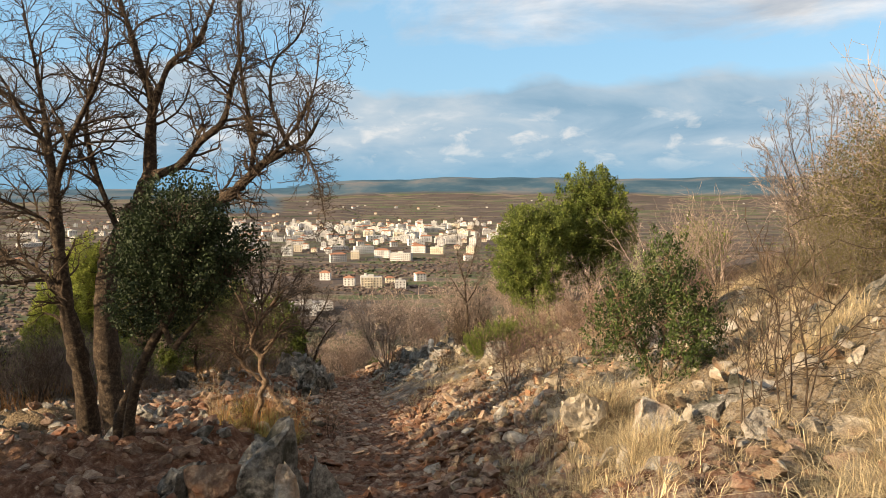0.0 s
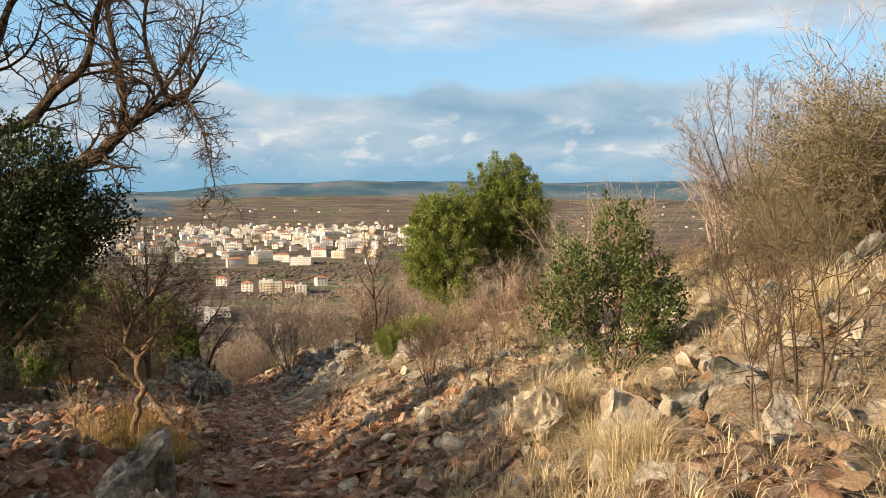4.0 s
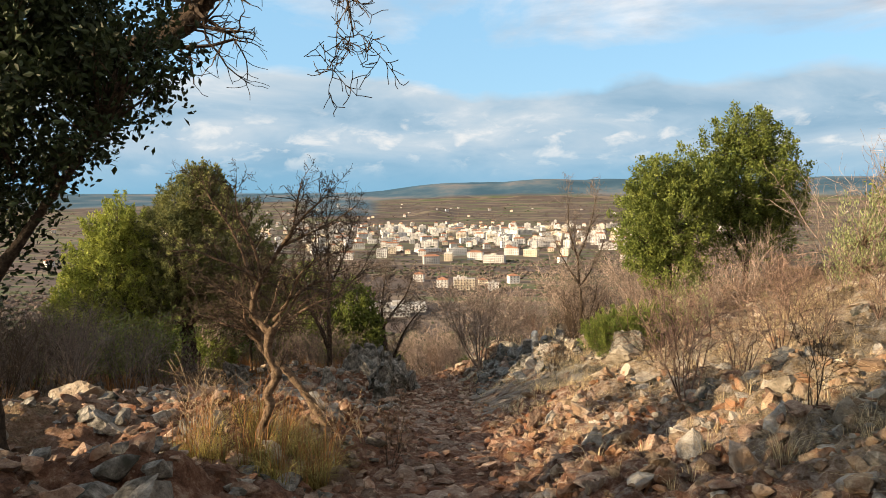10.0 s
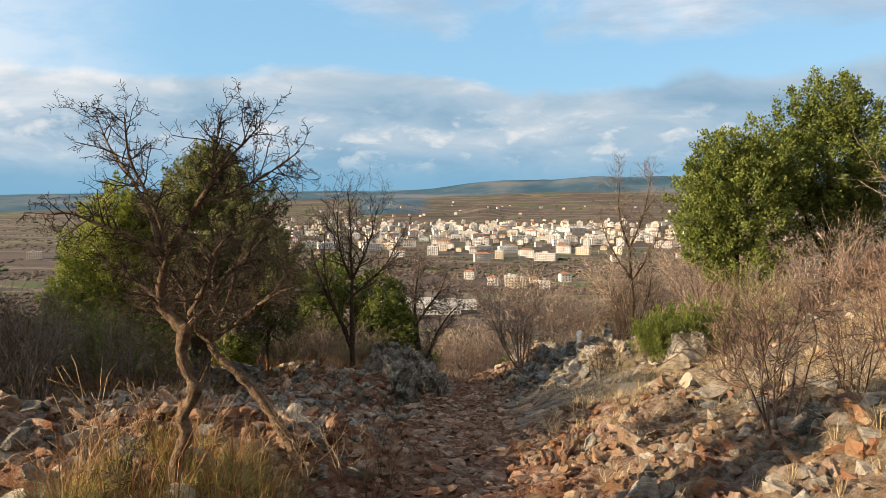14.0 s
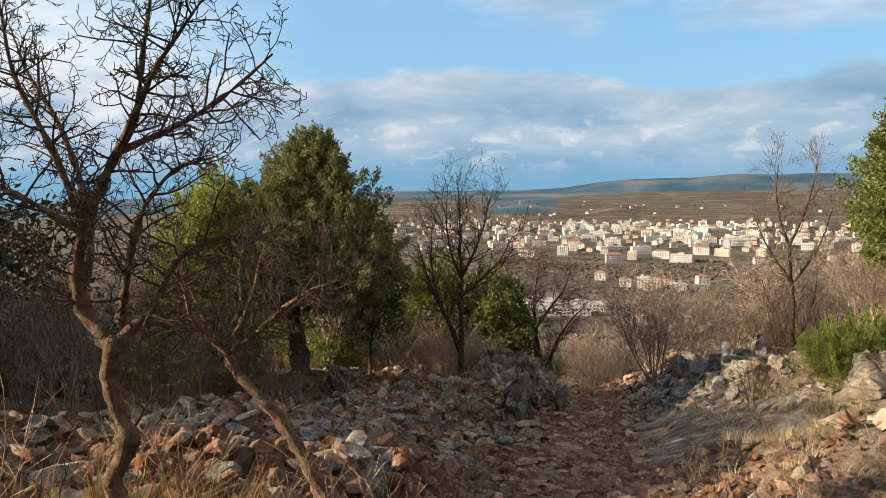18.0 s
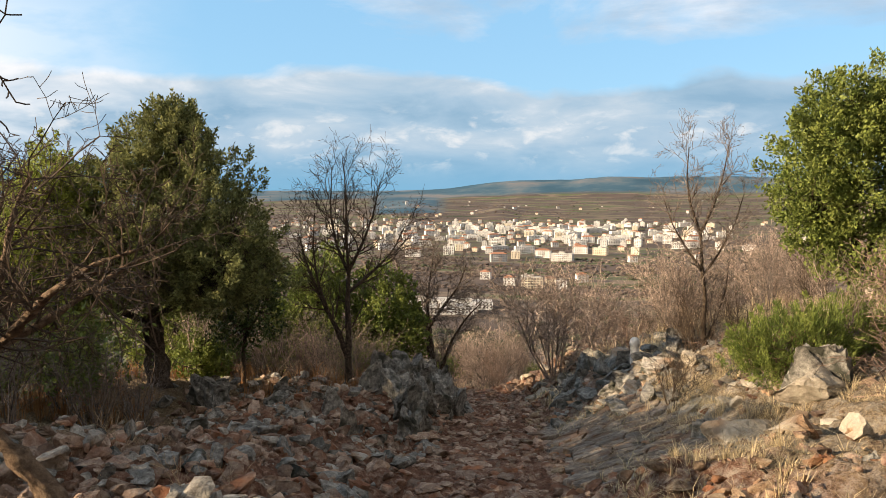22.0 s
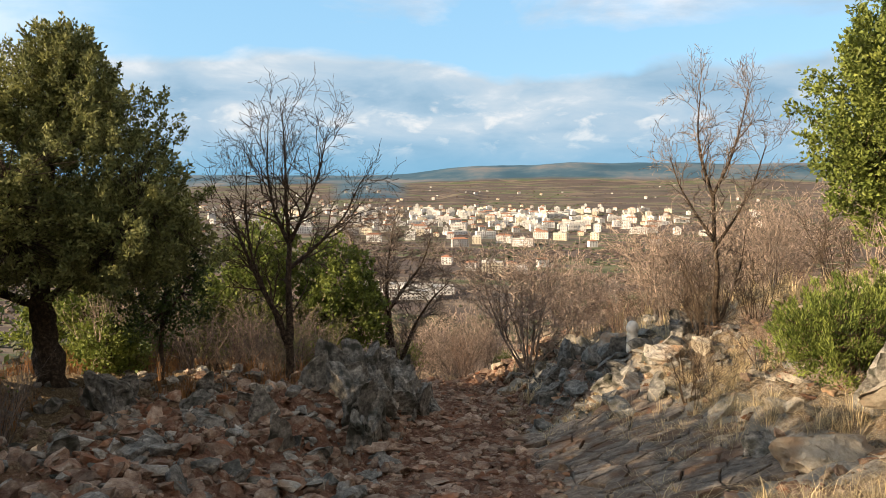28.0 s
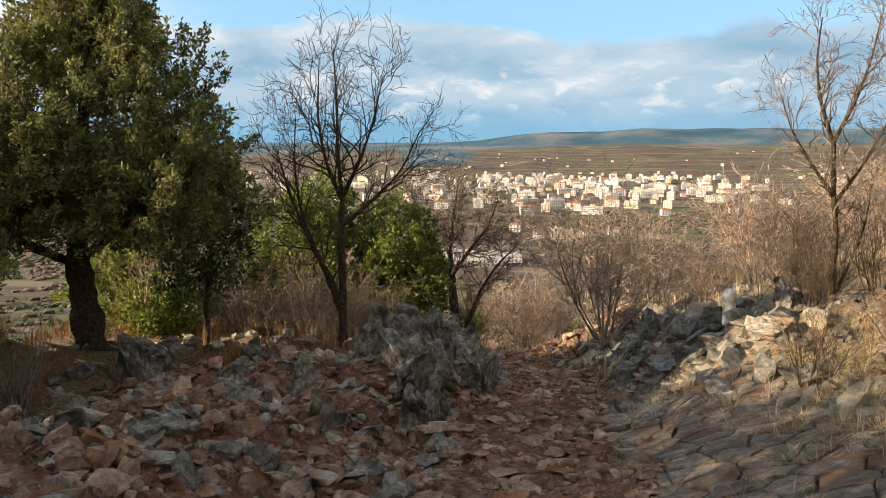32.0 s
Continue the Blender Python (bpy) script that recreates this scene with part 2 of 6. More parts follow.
M_GROUND = ground_material()
M_STONE = material("limestone", [(0.30, (0.10, 0.09, 0.08)), (0.42, (0.25, 0.228, 0.20)), (0.56, (0.45, 0.42, 0.37)), (0.73, (0.68, 0.64, 0.57))], 9.0, 10.0, 0.92, 1.0, 30.0, (0.28, 0.19, 0.125), 2.2, 0.28)
M_REDSTONE = material("earth_stained_limestone", [(0.30, (0.10, 0.058, 0.04)), (0.44, (0.24, 0.16, 0.12)), (0.57, (0.38, 0.28, 0.21)), (0.73, (0.61, 0.53, 0.44))], 9.0, 10.0, 0.92, 1.0, 30.0, (0.23, 0.105, 0.06), 2.6, 0.4)
M_OCHRE = material("ochre_limestone", [(0.30, (0.10, 0.062, 0.04)), (0.44, (0.24, 0.165, 0.11)), (0.57, (0.37, 0.28, 0.19)), (0.73, (0.56, 0.47, 0.35))], 9.0, 10.0, 0.92, 1.0, 30.0, (0.30, 0.15, 0.08), 2.6, 0.35)
M_GREYROCK = material("weathered_limestone", [(0.34, (0.04, 0.039, 0.036)), (0.44, (0.15, 0.144, 0.132)), (0.55, (0.29, 0.278, 0.252)), (0.68, (0.50, 0.48, 0.44))], 11.0, 12.0, 0.92, 1.0, 26.0, (0.06, 0.062, 0.05), 4.0, 0.2)
M_PALEROCK = material("pale_limestone", [(0.30, (0.20, 0.172, 0.135)), (0.45, (0.36, 0.315, 0.25)), (0.58, (0.48, 0.43, 0.35)), (0.74, (0.60, 0.55, 0.47))], 7.0, 10.0, 0.9, 1.0, 20.0, (0.30, 0.21, 0.14), 1.8, 0.2)
M_SLAB = material("slab_limestone", [(0.32, (0.055, 0.043, 0.035)), (0.47, (0.18, 0.145, 0.118)), (0.60, (0.31, 0.262, 0.215)), (0.76, (0.48, 0.42, 0.355))], 8.0, 10.0, 0.9, 1.0, 18.0, (0.16, 0.10, 0.068), 2.4, 0.24)
M_BARK = material("dark_bark", [(0.3, (0.015, 0.011, 0.008)), (0.5, (0.06, 0.044, 0.032)), (0.68, (0.18, 0.135, 0.095))], 18.0, 8.0, 0.95, 0.9, 60.0)
M_BARKRED = material("hawthorn_bark", [(0.3, (0.045, 0.03, 0.021)), (0.47, (0.17, 0.118, 0.08)), (0.68, (0.36, 0.265, 0.185))], 16.0, 8.0, 0.95, 0.9, 50.0)
M_TWIG = material("twig_bark", [(0.3, (0.03, 0.022, 0.017)), (0.7, (0.10, 0.072, 0.05))], 12.0, 3.0, 0.9, 0.0)
M_TWIGPALE = material("dry_brown_twig", [(0.3, (0.13, 0.10, 0.084)), (0.7, (0.42, 0.335, 0.28))], 9.0, 3.0, 0.9, 0.0, vary=0.6)
M_TWIGGREY = material("grey_twig", [(0.3, (0.075, 0.06, 0.052)), (0.7, (0.24, 0.198, 0.172))], 9.0, 3.0, 0.9, 0.0, vary=0.55)
M_LEAFDARK = material("holm_oak_leaf", [(0.3, (0.014, 0.024, 0.010)), (0.7, (0.040, 0.062, 0.024))], 5.0, 3.0, 0.6, 0.0, vary=0.4, translucent=0.08)
M_LEAFGREEN = material("evergreen_leaf", [(0.3, (0.055, 0.09, 0.02)), (0.7, (0.19, 0.225, 0.05))], 3.0, 3.0, 0.55, 0.0, vary=0.45, translucent=0.2)
M_LEAFYELLOW = material("yellow_green_leaf", [(0.3, (0.075, 0.115, 0.025)), (0.7, (0.235, 0.275, 0.07))], 3.0, 3.0, 0.55, 0.0, vary=0.45, translucent=0.3)
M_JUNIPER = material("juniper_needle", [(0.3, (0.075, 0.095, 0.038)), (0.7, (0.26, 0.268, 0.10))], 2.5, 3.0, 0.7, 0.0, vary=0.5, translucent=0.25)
# yellow-green copy of the juniper needle, with sunlight brightened into its colour
M_JUNIPERLIT = material("sunlit_yellow_green_needle", [(0.3, (0.13, 0.18, 0.038)), (0.7, (0.40, 0.43, 0.10))], 2.5, 3.0, 0.7, 0.0, vary=0.5, translucent=0.3)
M_LEAFPALE = material("pale_green_leaf", [(0.3, (0.17, 0.21, 0.09)), (0.7, (0.36, 0.39, 0.20))], 3.0, 3.0, 0.55, 0.0, vary=0.4, translucent=0.35)
M_LEAFMID = material("mid_green_leaf", [(0.3, (0.028, 0.05, 0.015)), (0.7, (0.088, 0.122, 0.033))], 3.0, 3.0, 0.5, 0.0, vary=0.4, translucent=0.15)
M_OLIVE = material("olive_brown_leaf", [(0.3, (0.06, 0.062, 0.022)), (0.7, (0.15, 0.135, 0.05))], 3.0, 3.0, 0.7, 0.0, vary=0.5, translucent=0.25)
M_TWIGRED = material("reddish_twig", [(0.3, (0.075, 0.048, 0.037)), (0.7, (0.28, 0.195, 0.155))], 9.0, 3.0, 0.9, 0.0, vary=0.6)
M_STALK = material("dry_stalk", [(0.3, (0.22, 0.155, 0.095)), (0.7, (0.46, 0.36, 0.24))], 9.0, 3.0, 0.85, 0.0, vary=0.4)
M_GRASS = material("dry_grass", [(0.3, (0.33, 0.26, 0.15)), (0.7, (0.62, 0.52, 0.345))], 3.0, 3.0, 0.75, 0.0, vary=0.6, translucent=0.25)
M_GRASSGREEN = material("green_grass", [(0.3, (0.19, 0.18, 0.05)), (0.7, (0.45, 0.36, 0.14))], 3.0, 3.0, 0.8, 0.0, vary=0.6, translucent=0.25)
M_GRASSRUST = material("rusty_grass", [(0.3, (0.20, 0.09, 0.035)), (0.7, (0.36, 0.20, 0.09))], 3.0, 3.0, 0.8, 0.0, vary=0.3, translucent=0.2)
M_PLASTER = material("plaster", [(0.3, (0.48, 0.485, 0.49)), (0.7, (0.70, 0.70, 0.70))], 0.05, 4.0, 0.9, 0.0, vary=0.25)
M_PLASTERWARM = material("warm_plaster", [(0.3, (0.58, 0.51, 0.40)), (0.7, (0.74, 0.68, 0.57))], 0.05, 4.0, 0.9, 0.0, vary=0.25)
M_TILE = material("roof_tile", [(0.3, (0.24, 0.11, 0.07)), (0.7, (0.38, 0.20, 0.13))], 0.4, 4.0, 0.9, 0.0, vary=0.25)
M_FLATROOF = material("flat_roof", [(0.3, (0.40, 0.39, 0.37)), (0.7, (0.56, 0.55, 0.52))], 0.4, 4.0, 0.9, 0.0, vary=0.2)
M_WINDOW = material("window_dark", [(0.3, (0.06, 0.065, 0.075)), (0.7, (0.12, 0.125, 0.135))], 0.5, 2.0, 0.35, 0.0)
M_POST = material("painted_concrete", [(0.3, (0.48, 0.48, 0.47)), (0.7, (0.66, 0.66, 0.64))], 14.0, 6.0, 0.8, 0.25, 60.0, (0.34, 0.33, 0.31), 9.0)

# ---- mesh tools ----
RNG = np.random.default_rng(7)


def hash2(ix, iy, seed):
    h = (ix.astype(np.int64) * 374761393 + iy.astype(np.int64) * 668265263 + seed * 974711) & 0xFFFFFFFF
    h = ((h ^ (h >> 13)) * 1274126177) & 0xFFFFFFFF
    return ((h ^ (h >> 16)) & 0xFFFF) / 65535.0


def value_noise(x, y, seed):
    ix, iy = np.floor(x), np.floor(y)
    fx, fy = x - ix, y - iy
    fx, fy = fx * fx * (3 - 2 * fx), fy * fy * (3 - 2 * fy)
    a, b = hash2(ix, iy, seed), hash2(ix + 1, iy, seed)
    c, d = hash2(ix, iy + 1, seed), hash2(ix + 1, iy + 1, seed)
    return a + (b - a) * fx + (c - a) * fy + (a - b - c + d) * fx * fy


def fbm(x, y, seed, octaves=4, gain=0.5):
    total, amp, norm = 0.0, 1.0, 0.0
    for o in range(octaves):
        total = total + amp * value_noise(x * 2.03 ** o, y * 2.03 ** o, seed + o * 17)
        norm, amp = norm + amp, amp * gain
    return total / norm


def cells(x, y, seed):
    """Distance to the nearest and second nearest scattered point, and the nearest one's own number."""
    ix, iy = np.floor(x), np.floor(y)
    d1, d2, own = np.full(x.shape, 9.0), np.full(x.shape, 9.0), np.zeros(x.shape)
    for ox in (-1, 0, 1):
        for oy in (-1, 0, 1):
            cx, cy = ix + ox, iy + oy
            px, py = cx + hash2(cx, cy, seed), cy + hash2(cx, cy, seed + 5)
            d = np.hypot(px - x, py - y)
            near = d < d1
            d2 = np.where(near, d1, np.minimum(d2, d))
            own = np.where(near, hash2(cx, cy, seed + 9), own)
            d1 = np.where(near, d, d1)
    return d1, d2, own


def step(a, b, v):
    t = np.clip((v - a) / (b - a), 0, 1)
    return t * t * (3 - 2 * t)


def mesh_of(name, verts, faces, mat, smooth=False):
    """A mesh from point and face arrays (all faces with the same number of corners)."""
    verts, faces = np.asarray(verts, np.float32), np.asarray(faces, np.int32)
    me = bpy.data.meshes.new(name)
    me.vertices.add(len(verts))
    me.vertices.foreach_set("co", verts.ravel())
    k = faces.shape[1]
    me.loops.add(faces.size)
    me.loops.foreach_set("vertex_index", faces.ravel())
    me.polygons.add(len(faces))
    me.polygons.foreach_set("loop_start", np.arange(0, faces.size, k, dtype=np.int32))
    me.polygons.foreach_set("use_smooth", np.full(len(faces), smooth, dtype=bool))
    me.update(calc_edges=True)
    me.materials.append(mat)
    return me


def part(name, me, parent, label=""):
    ob = new(name, me)
    ob.parent = parent
    return tagged(ob, label)


def thing(name, place, label, category, group="", kind=""):
    ob = new(name)
    ob.location = place
    return tagged(ob, label, category, group, kind)


# ---- the lie of the land ----
PATH_Y = [-30, 0, 5, 10.5, 14, 18, 21, 26, 31.8, 36, 42, 60, 100, 150, 210, 300, 480, 1000, 2700, 5000]
PATH_Z = [6.0, 0, -1.08, -2.27, -2.98, -3.85, -4.5, -5.45, -6.6, -8.0, -10.6, -18, -36, -57, -77, -96, -108, -112, -108, 28]
MID_Y = [-30, 0, 5, 10, 14, 18, 21, 26, 31, 36, 60]
MID_X = [0, 0, -0.35, -0.95, -1.4, -2.1, -2.6, -3.3, -4.0, -5.2, -8]


def path_mid(y):
    return np.interp(y, MID_Y, MID_X)


def broad(x, y):
    """The ground without its small relief."""
    z = np.interp(y, PATH_Y, PATH_Z)
    d = x - path_mid(y)
    k = np.interp(y, [0, 7, 13, 20, 28, 40], [0.38, 0.41, 0.36, 0.40, 0.35, 0.3])
    near = 1 - step(45, 160, y)
    rise = np.clip(d - np.interp(y, [0, 15, 19.5, 26, 31], [0.45, 0.45, 0.95, 0.85, 0.6]), 0, None)
    right = k * np.where(rise < 6, rise, 6 + 11 * (1 - np.exp(-(rise - 6) / 11 * 0.8)))
    right = right + 0.42 * step(1.2, 2.6, d) * step(21.2, 24.5, y) * (1 - step(33, 40, y))
    right = right + 0.42 * np.exp(-((y - 31.8) / 1.3) ** 2 - ((x + 2.7) / 1.5) ** 2)
    wide = np.interp(y, [14.5, 17.5, 20.8, 22], [0, 0.6, 0.6, 0.2])
    left = np.interp(y, [14, 18], [0.38, 0.24]) * step(-0.7, -2.1, d + wide) - 0.30 * np.clip(-d - 7.5, 0, None) ** 1.05
    left = left + 0.12 * np.exp(-((d + 2.25) / 0.75) ** 2) * step(19.0, 21.5, y) * (1 - step(25.5, 27.0, y))
    left = left + 0.26 * step(-0.85, -1.25, d) * step(20.8, 21.9, y) * (1 - step(26.0, 27.5, y))
    left = np.maximum(left, -16 - 0.02 * np.abs(d))
    return z + near * (right + left)


def hills(x, y):
    """Low ridges at the far side of the plain."""
    az = np.degrees(np.arctan2(x, y))
    r = np.hypot(x, y)
    crest = np.interp(az, [-60, -30, -16, -13, -8, -5, -1, 1.5, 4, 8, 12, 18, 26, 40, 70], [20, 8, 0, 14, 76, 96, 108, 116, 116, 108, 100, 108, 116, 110, 105])
    crest = crest * (0.88 + 0.24 * fbm(az * 0.35 + 9, r * 0, 31, 3))
    fold = fbm(x * 0.0025, y * 0.0025, 77, 4)
    back = step(3850, 4550, r) * crest * 0.66 + (fold - 0.5) * (8 + 22 * step(-15, -10, az)) * step(3500, 3900, r)
    knoll = 26 * np.exp(-((az + 15) / 1.8) ** 2) * np.exp(-((r - 3300) / 300) ** 2)
    knoll = knoll + 20 * np.exp(-((az + 8.0) / 1.2) ** 2) * np.exp(-((r - 3100) / 240) ** 2)
    return np.where(y > 1500, back + knoll, 0)


def slab_zone(x, y):
    d = x - path_mid(y)
    return step(17.2, 18.6, y) * (1 - step(23.0, 24.5, y)) * step(0.75, 1.2, d) * (1 - step(2.3, 3.0, d))


def height(x, y):
    x, y = np.asarray(x, float), np.asarray(y, float)
    z = broad(x, y)
    d = x - path_mid(y)
    near = 1 - step(36, 70, np.hypot(x, y))
    trail = np.exp(-(d / 0.75) ** 2)
    rough = 0.5 + 0.9 * step(0.5, 1.3, np.abs(d))
    bumps = (fbm(x * 0.7, y * 0.7, 3, 3) - 0.5) * 0.42 + (fbm(x * 2.6, y * 2.6, 11, 4) - 0.5) * 0.26
    slab = slab_zone(x, y)
    d1, d2, own = cells(x * 4.2, y * 4.2 + 0.3 * x, 5)
    lump = (0.6 * own - 0.3) * 0.13 + 0.05 * step(0.0, 0.25, d2 - d1)
    e1, e2, eown = cells(x * 1.9 + 0.6 * y, y * 1.1, 8)
    plates = (eown - 0.5) * 0.10 - 0.06 * (1 - step(0.0, 0.09, e2 - e1))
    z = z + near * (rough * bumps * (1 - 0.92 * slab) + lump * (1 - slab) * (0.55 + 0.45 * (1 - trail)) + 0.4 * plates * slab)
    wide = step(60, 240, np.hypot(x, y))
    z = z + wide * (fbm(x * 0.012, y * 0.012, 21, 4) - 0.5) * 9 * (1 - step(330, 600, y)) + hills(x, y)
    return z


def spread(lo, hi, fine, end, growth):
    """Coordinates with a fixed fine step between lo and hi, and growing steps out to the ends."""
    mid = np.arange(lo, hi, fine)
    out, s, v = [], fine, hi
    while v < end[1]:
        out.append(v)
        s *= growth
        v += s
    out.append(end[1])
    low, s, v = [], fine, lo - fine
    while v > end[0]:
        low.append(v)
        s *= growth
        v -= s
    low.append(end[0])
    return np.array(low[::-1] + list(mid) + out)


def build_ground():
    xs = spread(-5.5, 4.5, 0.055, (-4200, 4200), 1.07)
    ys = spread(2.0, 27.0, 0.055, (-60, 4600), 1.045)
    X, Y = np.meshgrid(xs, ys)
    Z = height(X, Y)
    verts = np.stack([X, Y, Z], -1).reshape(-1, 3)
    nx, ny = len(xs), len(ys)
    i = (np.arange(ny - 1)[:, None] * nx + np.arange(nx - 1)[None, :]).ravel()
    me = mesh_of("ground", verts, np.stack([i, i + 1, i + nx + 1, i + nx], 1), M_GROUND, True)
    d = X - path_mid(Y)
    r = np.hypot(X, Y)
    earth = np.clip(0.95 - 0.25 * np.clip(np.abs(d + 0.6) - 1.6, 0, None), 0.1, 1) * (1 - step(34, 40, Y)) * np.where(d > 0, 1 - 0.8 * step(1.5, 3.4, d), 1 - 0.85 * step(-4, -7, d))
    rock = 0.30 + 0.7 * slab_zone(X, Y) + 0.12 * step(0.5, 1.5, d) * (1 - step(5, 9, d)) - 0.3 * step(30, 40, Y) - 0.25 * step(-4, -7, d)
    far = step(60, 130, r)
    # where the haze-blue colour takes over: the far ridges and the knoll
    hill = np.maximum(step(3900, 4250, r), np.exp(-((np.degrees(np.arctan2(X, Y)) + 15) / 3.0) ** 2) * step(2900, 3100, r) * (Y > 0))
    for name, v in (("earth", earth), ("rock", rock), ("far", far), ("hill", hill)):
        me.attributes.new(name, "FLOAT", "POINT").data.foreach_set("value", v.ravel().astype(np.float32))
    return tagged(new("ground", me), "red earth and limestone rubble hillside falling to a brown plain", "ground", kind="structure")


ground = build_ground()


def z_at(x, y):
    return float(height(np.array([x]), np.array([y]))[0])


# ---- rocks ----


def rock_points(seed, subdiv=2, cuts=9, flat=0.7, rough=0.12):
    """A broken limestone block: a ball cut by planes, roughened at two scales."""
    bm = bmesh.new()
    bmesh.ops.create_icosphere(bm, subdivisions=subdiv, radius=1.0)
    v = np.array([p.co[:] for p in bm.verts])
    f = np.array([[q.index for q in p.verts] for p in bm.faces])
    bm.free()
    g = np.random.default_rng(seed)
    for _ in range(cuts):
        n = g.normal(size=3)
        n /= np.linalg.norm(n)
        over = np.clip(v @ n - g.uniform(0.28, 0.66), 0, None)
        v = v - over[:, None] * n
    big = np.array([noise.fractal(Vector(p) * 2.1 + Vector((seed, 0, 0)), 1.0, 2.0, 3) for p in v])
    pit = np.array([abs(noise.noise(Vector(p) * 5.5 + Vector((0, seed, 0)))) for p in v])
    flute = np.array([abs(noise.noise(Vector((p[0] * 2.9, p[1] * 2.9, p[2] * 0.9 + seed)))) for p in v])
    v = v * (1 + rough * big - 0.9 * rough * (pit < 0.08) - (0.6 if subdiv > 3 else 0.0) * rough * np.clip(0.25 - flute, 0, None) / 0.25)[:, None] * np.array([1.0, g.uniform(0.6, 0.95), flat * g.uniform(0.75, 1.25)])
    return v / np.abs(v[:, :2]).max(), f


ROCKS_TINY = [rock_points(s, 1, 5, 0.6, 0.0) for s in range(6)]
ROCKS_LOW = [rock_points(s, 1, 9, 0.6, 0.10) for s in range(14)]
ROCKS_MID = [rock_points(20 + s, 2, 12, 0.6, 0.16) for s in range(14)]
ROCKS_HIGH = [rock_points(40 + s, 4, 17, 0.85, 0.12) for s in range(6)]
ROCKS_FLUTED = [rock_points(60 + s, 4, 12, 0.95, 0.19) for s in range(6)]


def turn_z(a):
    return np.array([[math.cos(a), -math.sin(a), 0], [math.sin(a), math.cos(a), 0], [0, 0, 1]])


def scatter_stones(name, places, sizes, mat, label, squash=1.0):
    vs, fs, at = [], [], 0
    zs = height(places[:, 0], places[:, 1])
    for (x, y), z, s in zip(places, zs, sizes):
        kind = ROCKS_TINY if s < 0.03 else ROCKS_LOW if s < 0.06 else ROCKS_MID
        v, f = kind[int(RNG.integers(len(kind)))]
        lean = 0.35 * squash
        tilt = np.array(Euler((RNG.normal() * lean, RNG.normal() * lean, RNG.uniform(0, 6.28))).to_matrix())
        vs.append((v * (s, s, s * squash)) @ tilt.T + (x, y, z + 0.12 * s * squash))
        fs.append(f + at)
        at += len(v)
    return tagged(new(name, mesh_of(name, np.concatenate(vs), np.concatenate(fs), mat)), label, "stones", kind="stuff")


def stone_field(n, y0, y1, dlo, dhi):
    y = RNG.uniform(y0, y1, n)
    d = RNG.uniform(dlo, dhi, n)
    out = np.stack([path_mid(y) + d, y], 1)
    bare = (slab_zone(out[:, 0], y) > 0.3) & (y < 23) & (RNG.random(n) < 0.45)
    out[bare] += np.array([2.4, 0.0])
    return out


def sizes_of(n, lo, hi, power=3.2):
    return lo + (hi - lo) * RNG.random(n) ** power


for n, y0, y1, a, b, lo, hi, mat, label in (
    (2600, 1.5, 33, -1.0, 1.0, 0.012, 0.09, M_REDSTONE, "flat earth-stained stones trodden into the path"),
    (1900, 2, 30, 0.6, 3.2, 0.018, 0.12, M_OCHRE, "broken ochre limestone rubble on the bank"),
    (2800, 2, 30, 0.6, 2.7, 0.013, 0.10, M_REDSTONE, "reddish rubble along the edge of the path"),
    (900, 3, 30, 2.4, 8, 0.02, 0.22, M_PALEROCK, "pale limestone stones among dry grass"),
    (4600, 4, 27, -4.8, -0.8, 0.013, 0.13, M_REDSTONE, "brown stones covering the terrace beside the path"),
    (1500, 8, 27, -6.5, -0.9, 0.02, 0.19, M_GREYROCK, "grey weathered stones on the terrace"),
):
    scatter_stones("rubble", stone_field(n, y0, y1, a, b), sizes_of(n, lo, hi), mat, label)

scatter_stones("rubble", stone_field(1900, 2, 34, -1.1, 1.0), sizes_of(1900, 0.04, 0.17, 2.0), M_REDSTONE, "broad flat reddish plates worn into the path", 0.38)
scatter_stones("rubble", stone_field(420, 21.5, 31, 1.2, 4.2), sizes_of(420, 0.04, 0.30, 2.0), M_GREYROCK, "grey broken rocks heaped on the bank")
scatter_stones("rubble", stone_field(420, 29.5, 33.5, 0.3, 2.8), sizes_of(420, 0.04, 0.20, 2.0), M_REDSTONE, "heap of sunlit red rubble at the bend")
scatter_stones("rubble", stone_field(130, 28.5, 32.5, 0.9, 3.0), sizes_of(130, 0.07, 0.24, 1.5), M_PALEROCK, "pale blocks lining the bend of the path")
scatter_stones("rubble", stone_field(2300, 11.5, 22.5, -5.4, -1.3), sizes_of(2300, 0.03, 0.145, 2.2), M_REDSTONE, "broken brown blocks heaped on the terrace")
scatter_stones("rubble", stone_field(800, 13, 25, -5.6, -1.4), sizes_of(800, 0.03, 0.14, 2.2), M_STONE, "paler broken blocks among the terrace rubble")
scatter_stones("rubble", stone_field(1700, 6.5, 16, 0.7, 4.5), sizes_of(1700, 0.02, 0.11, 2.6), M_OCHRE, "sunlit ochre rubble covering the bank")
scatter_stones("rubble", stone_field(700, 3, 14, 1.2, 7), sizes_of(700, 0.03, 0.15), M_STONE, "broken stones between grass tufts on the bank")
BOULDER_MESH = {(k, m.name): mesh_of("boulder", *(ROCKS_FLUTED if m == M_GREYROCK else ROCKS_HIGH)[k], m) for k in range(6) for m in (M_STONE, M_GREYROCK, M_PALEROCK, M_REDSTONE)}


def boulder(x, y, sx, sy, sz, mat, label, k=0, rz=0.0, rx=0.0, ry=0.0, lift=0.25, name="boulder"):
    ob = new(name, BOULDER_MESH[(k % 6, mat.name)])
    ob.matrix_world = pose(x, y, z_at(x, y) + lift * sz, rx, ry, rz) @ Matrix.Diagonal((sx, sy, sz, 1))
    return tagged(ob, label, "boulder")


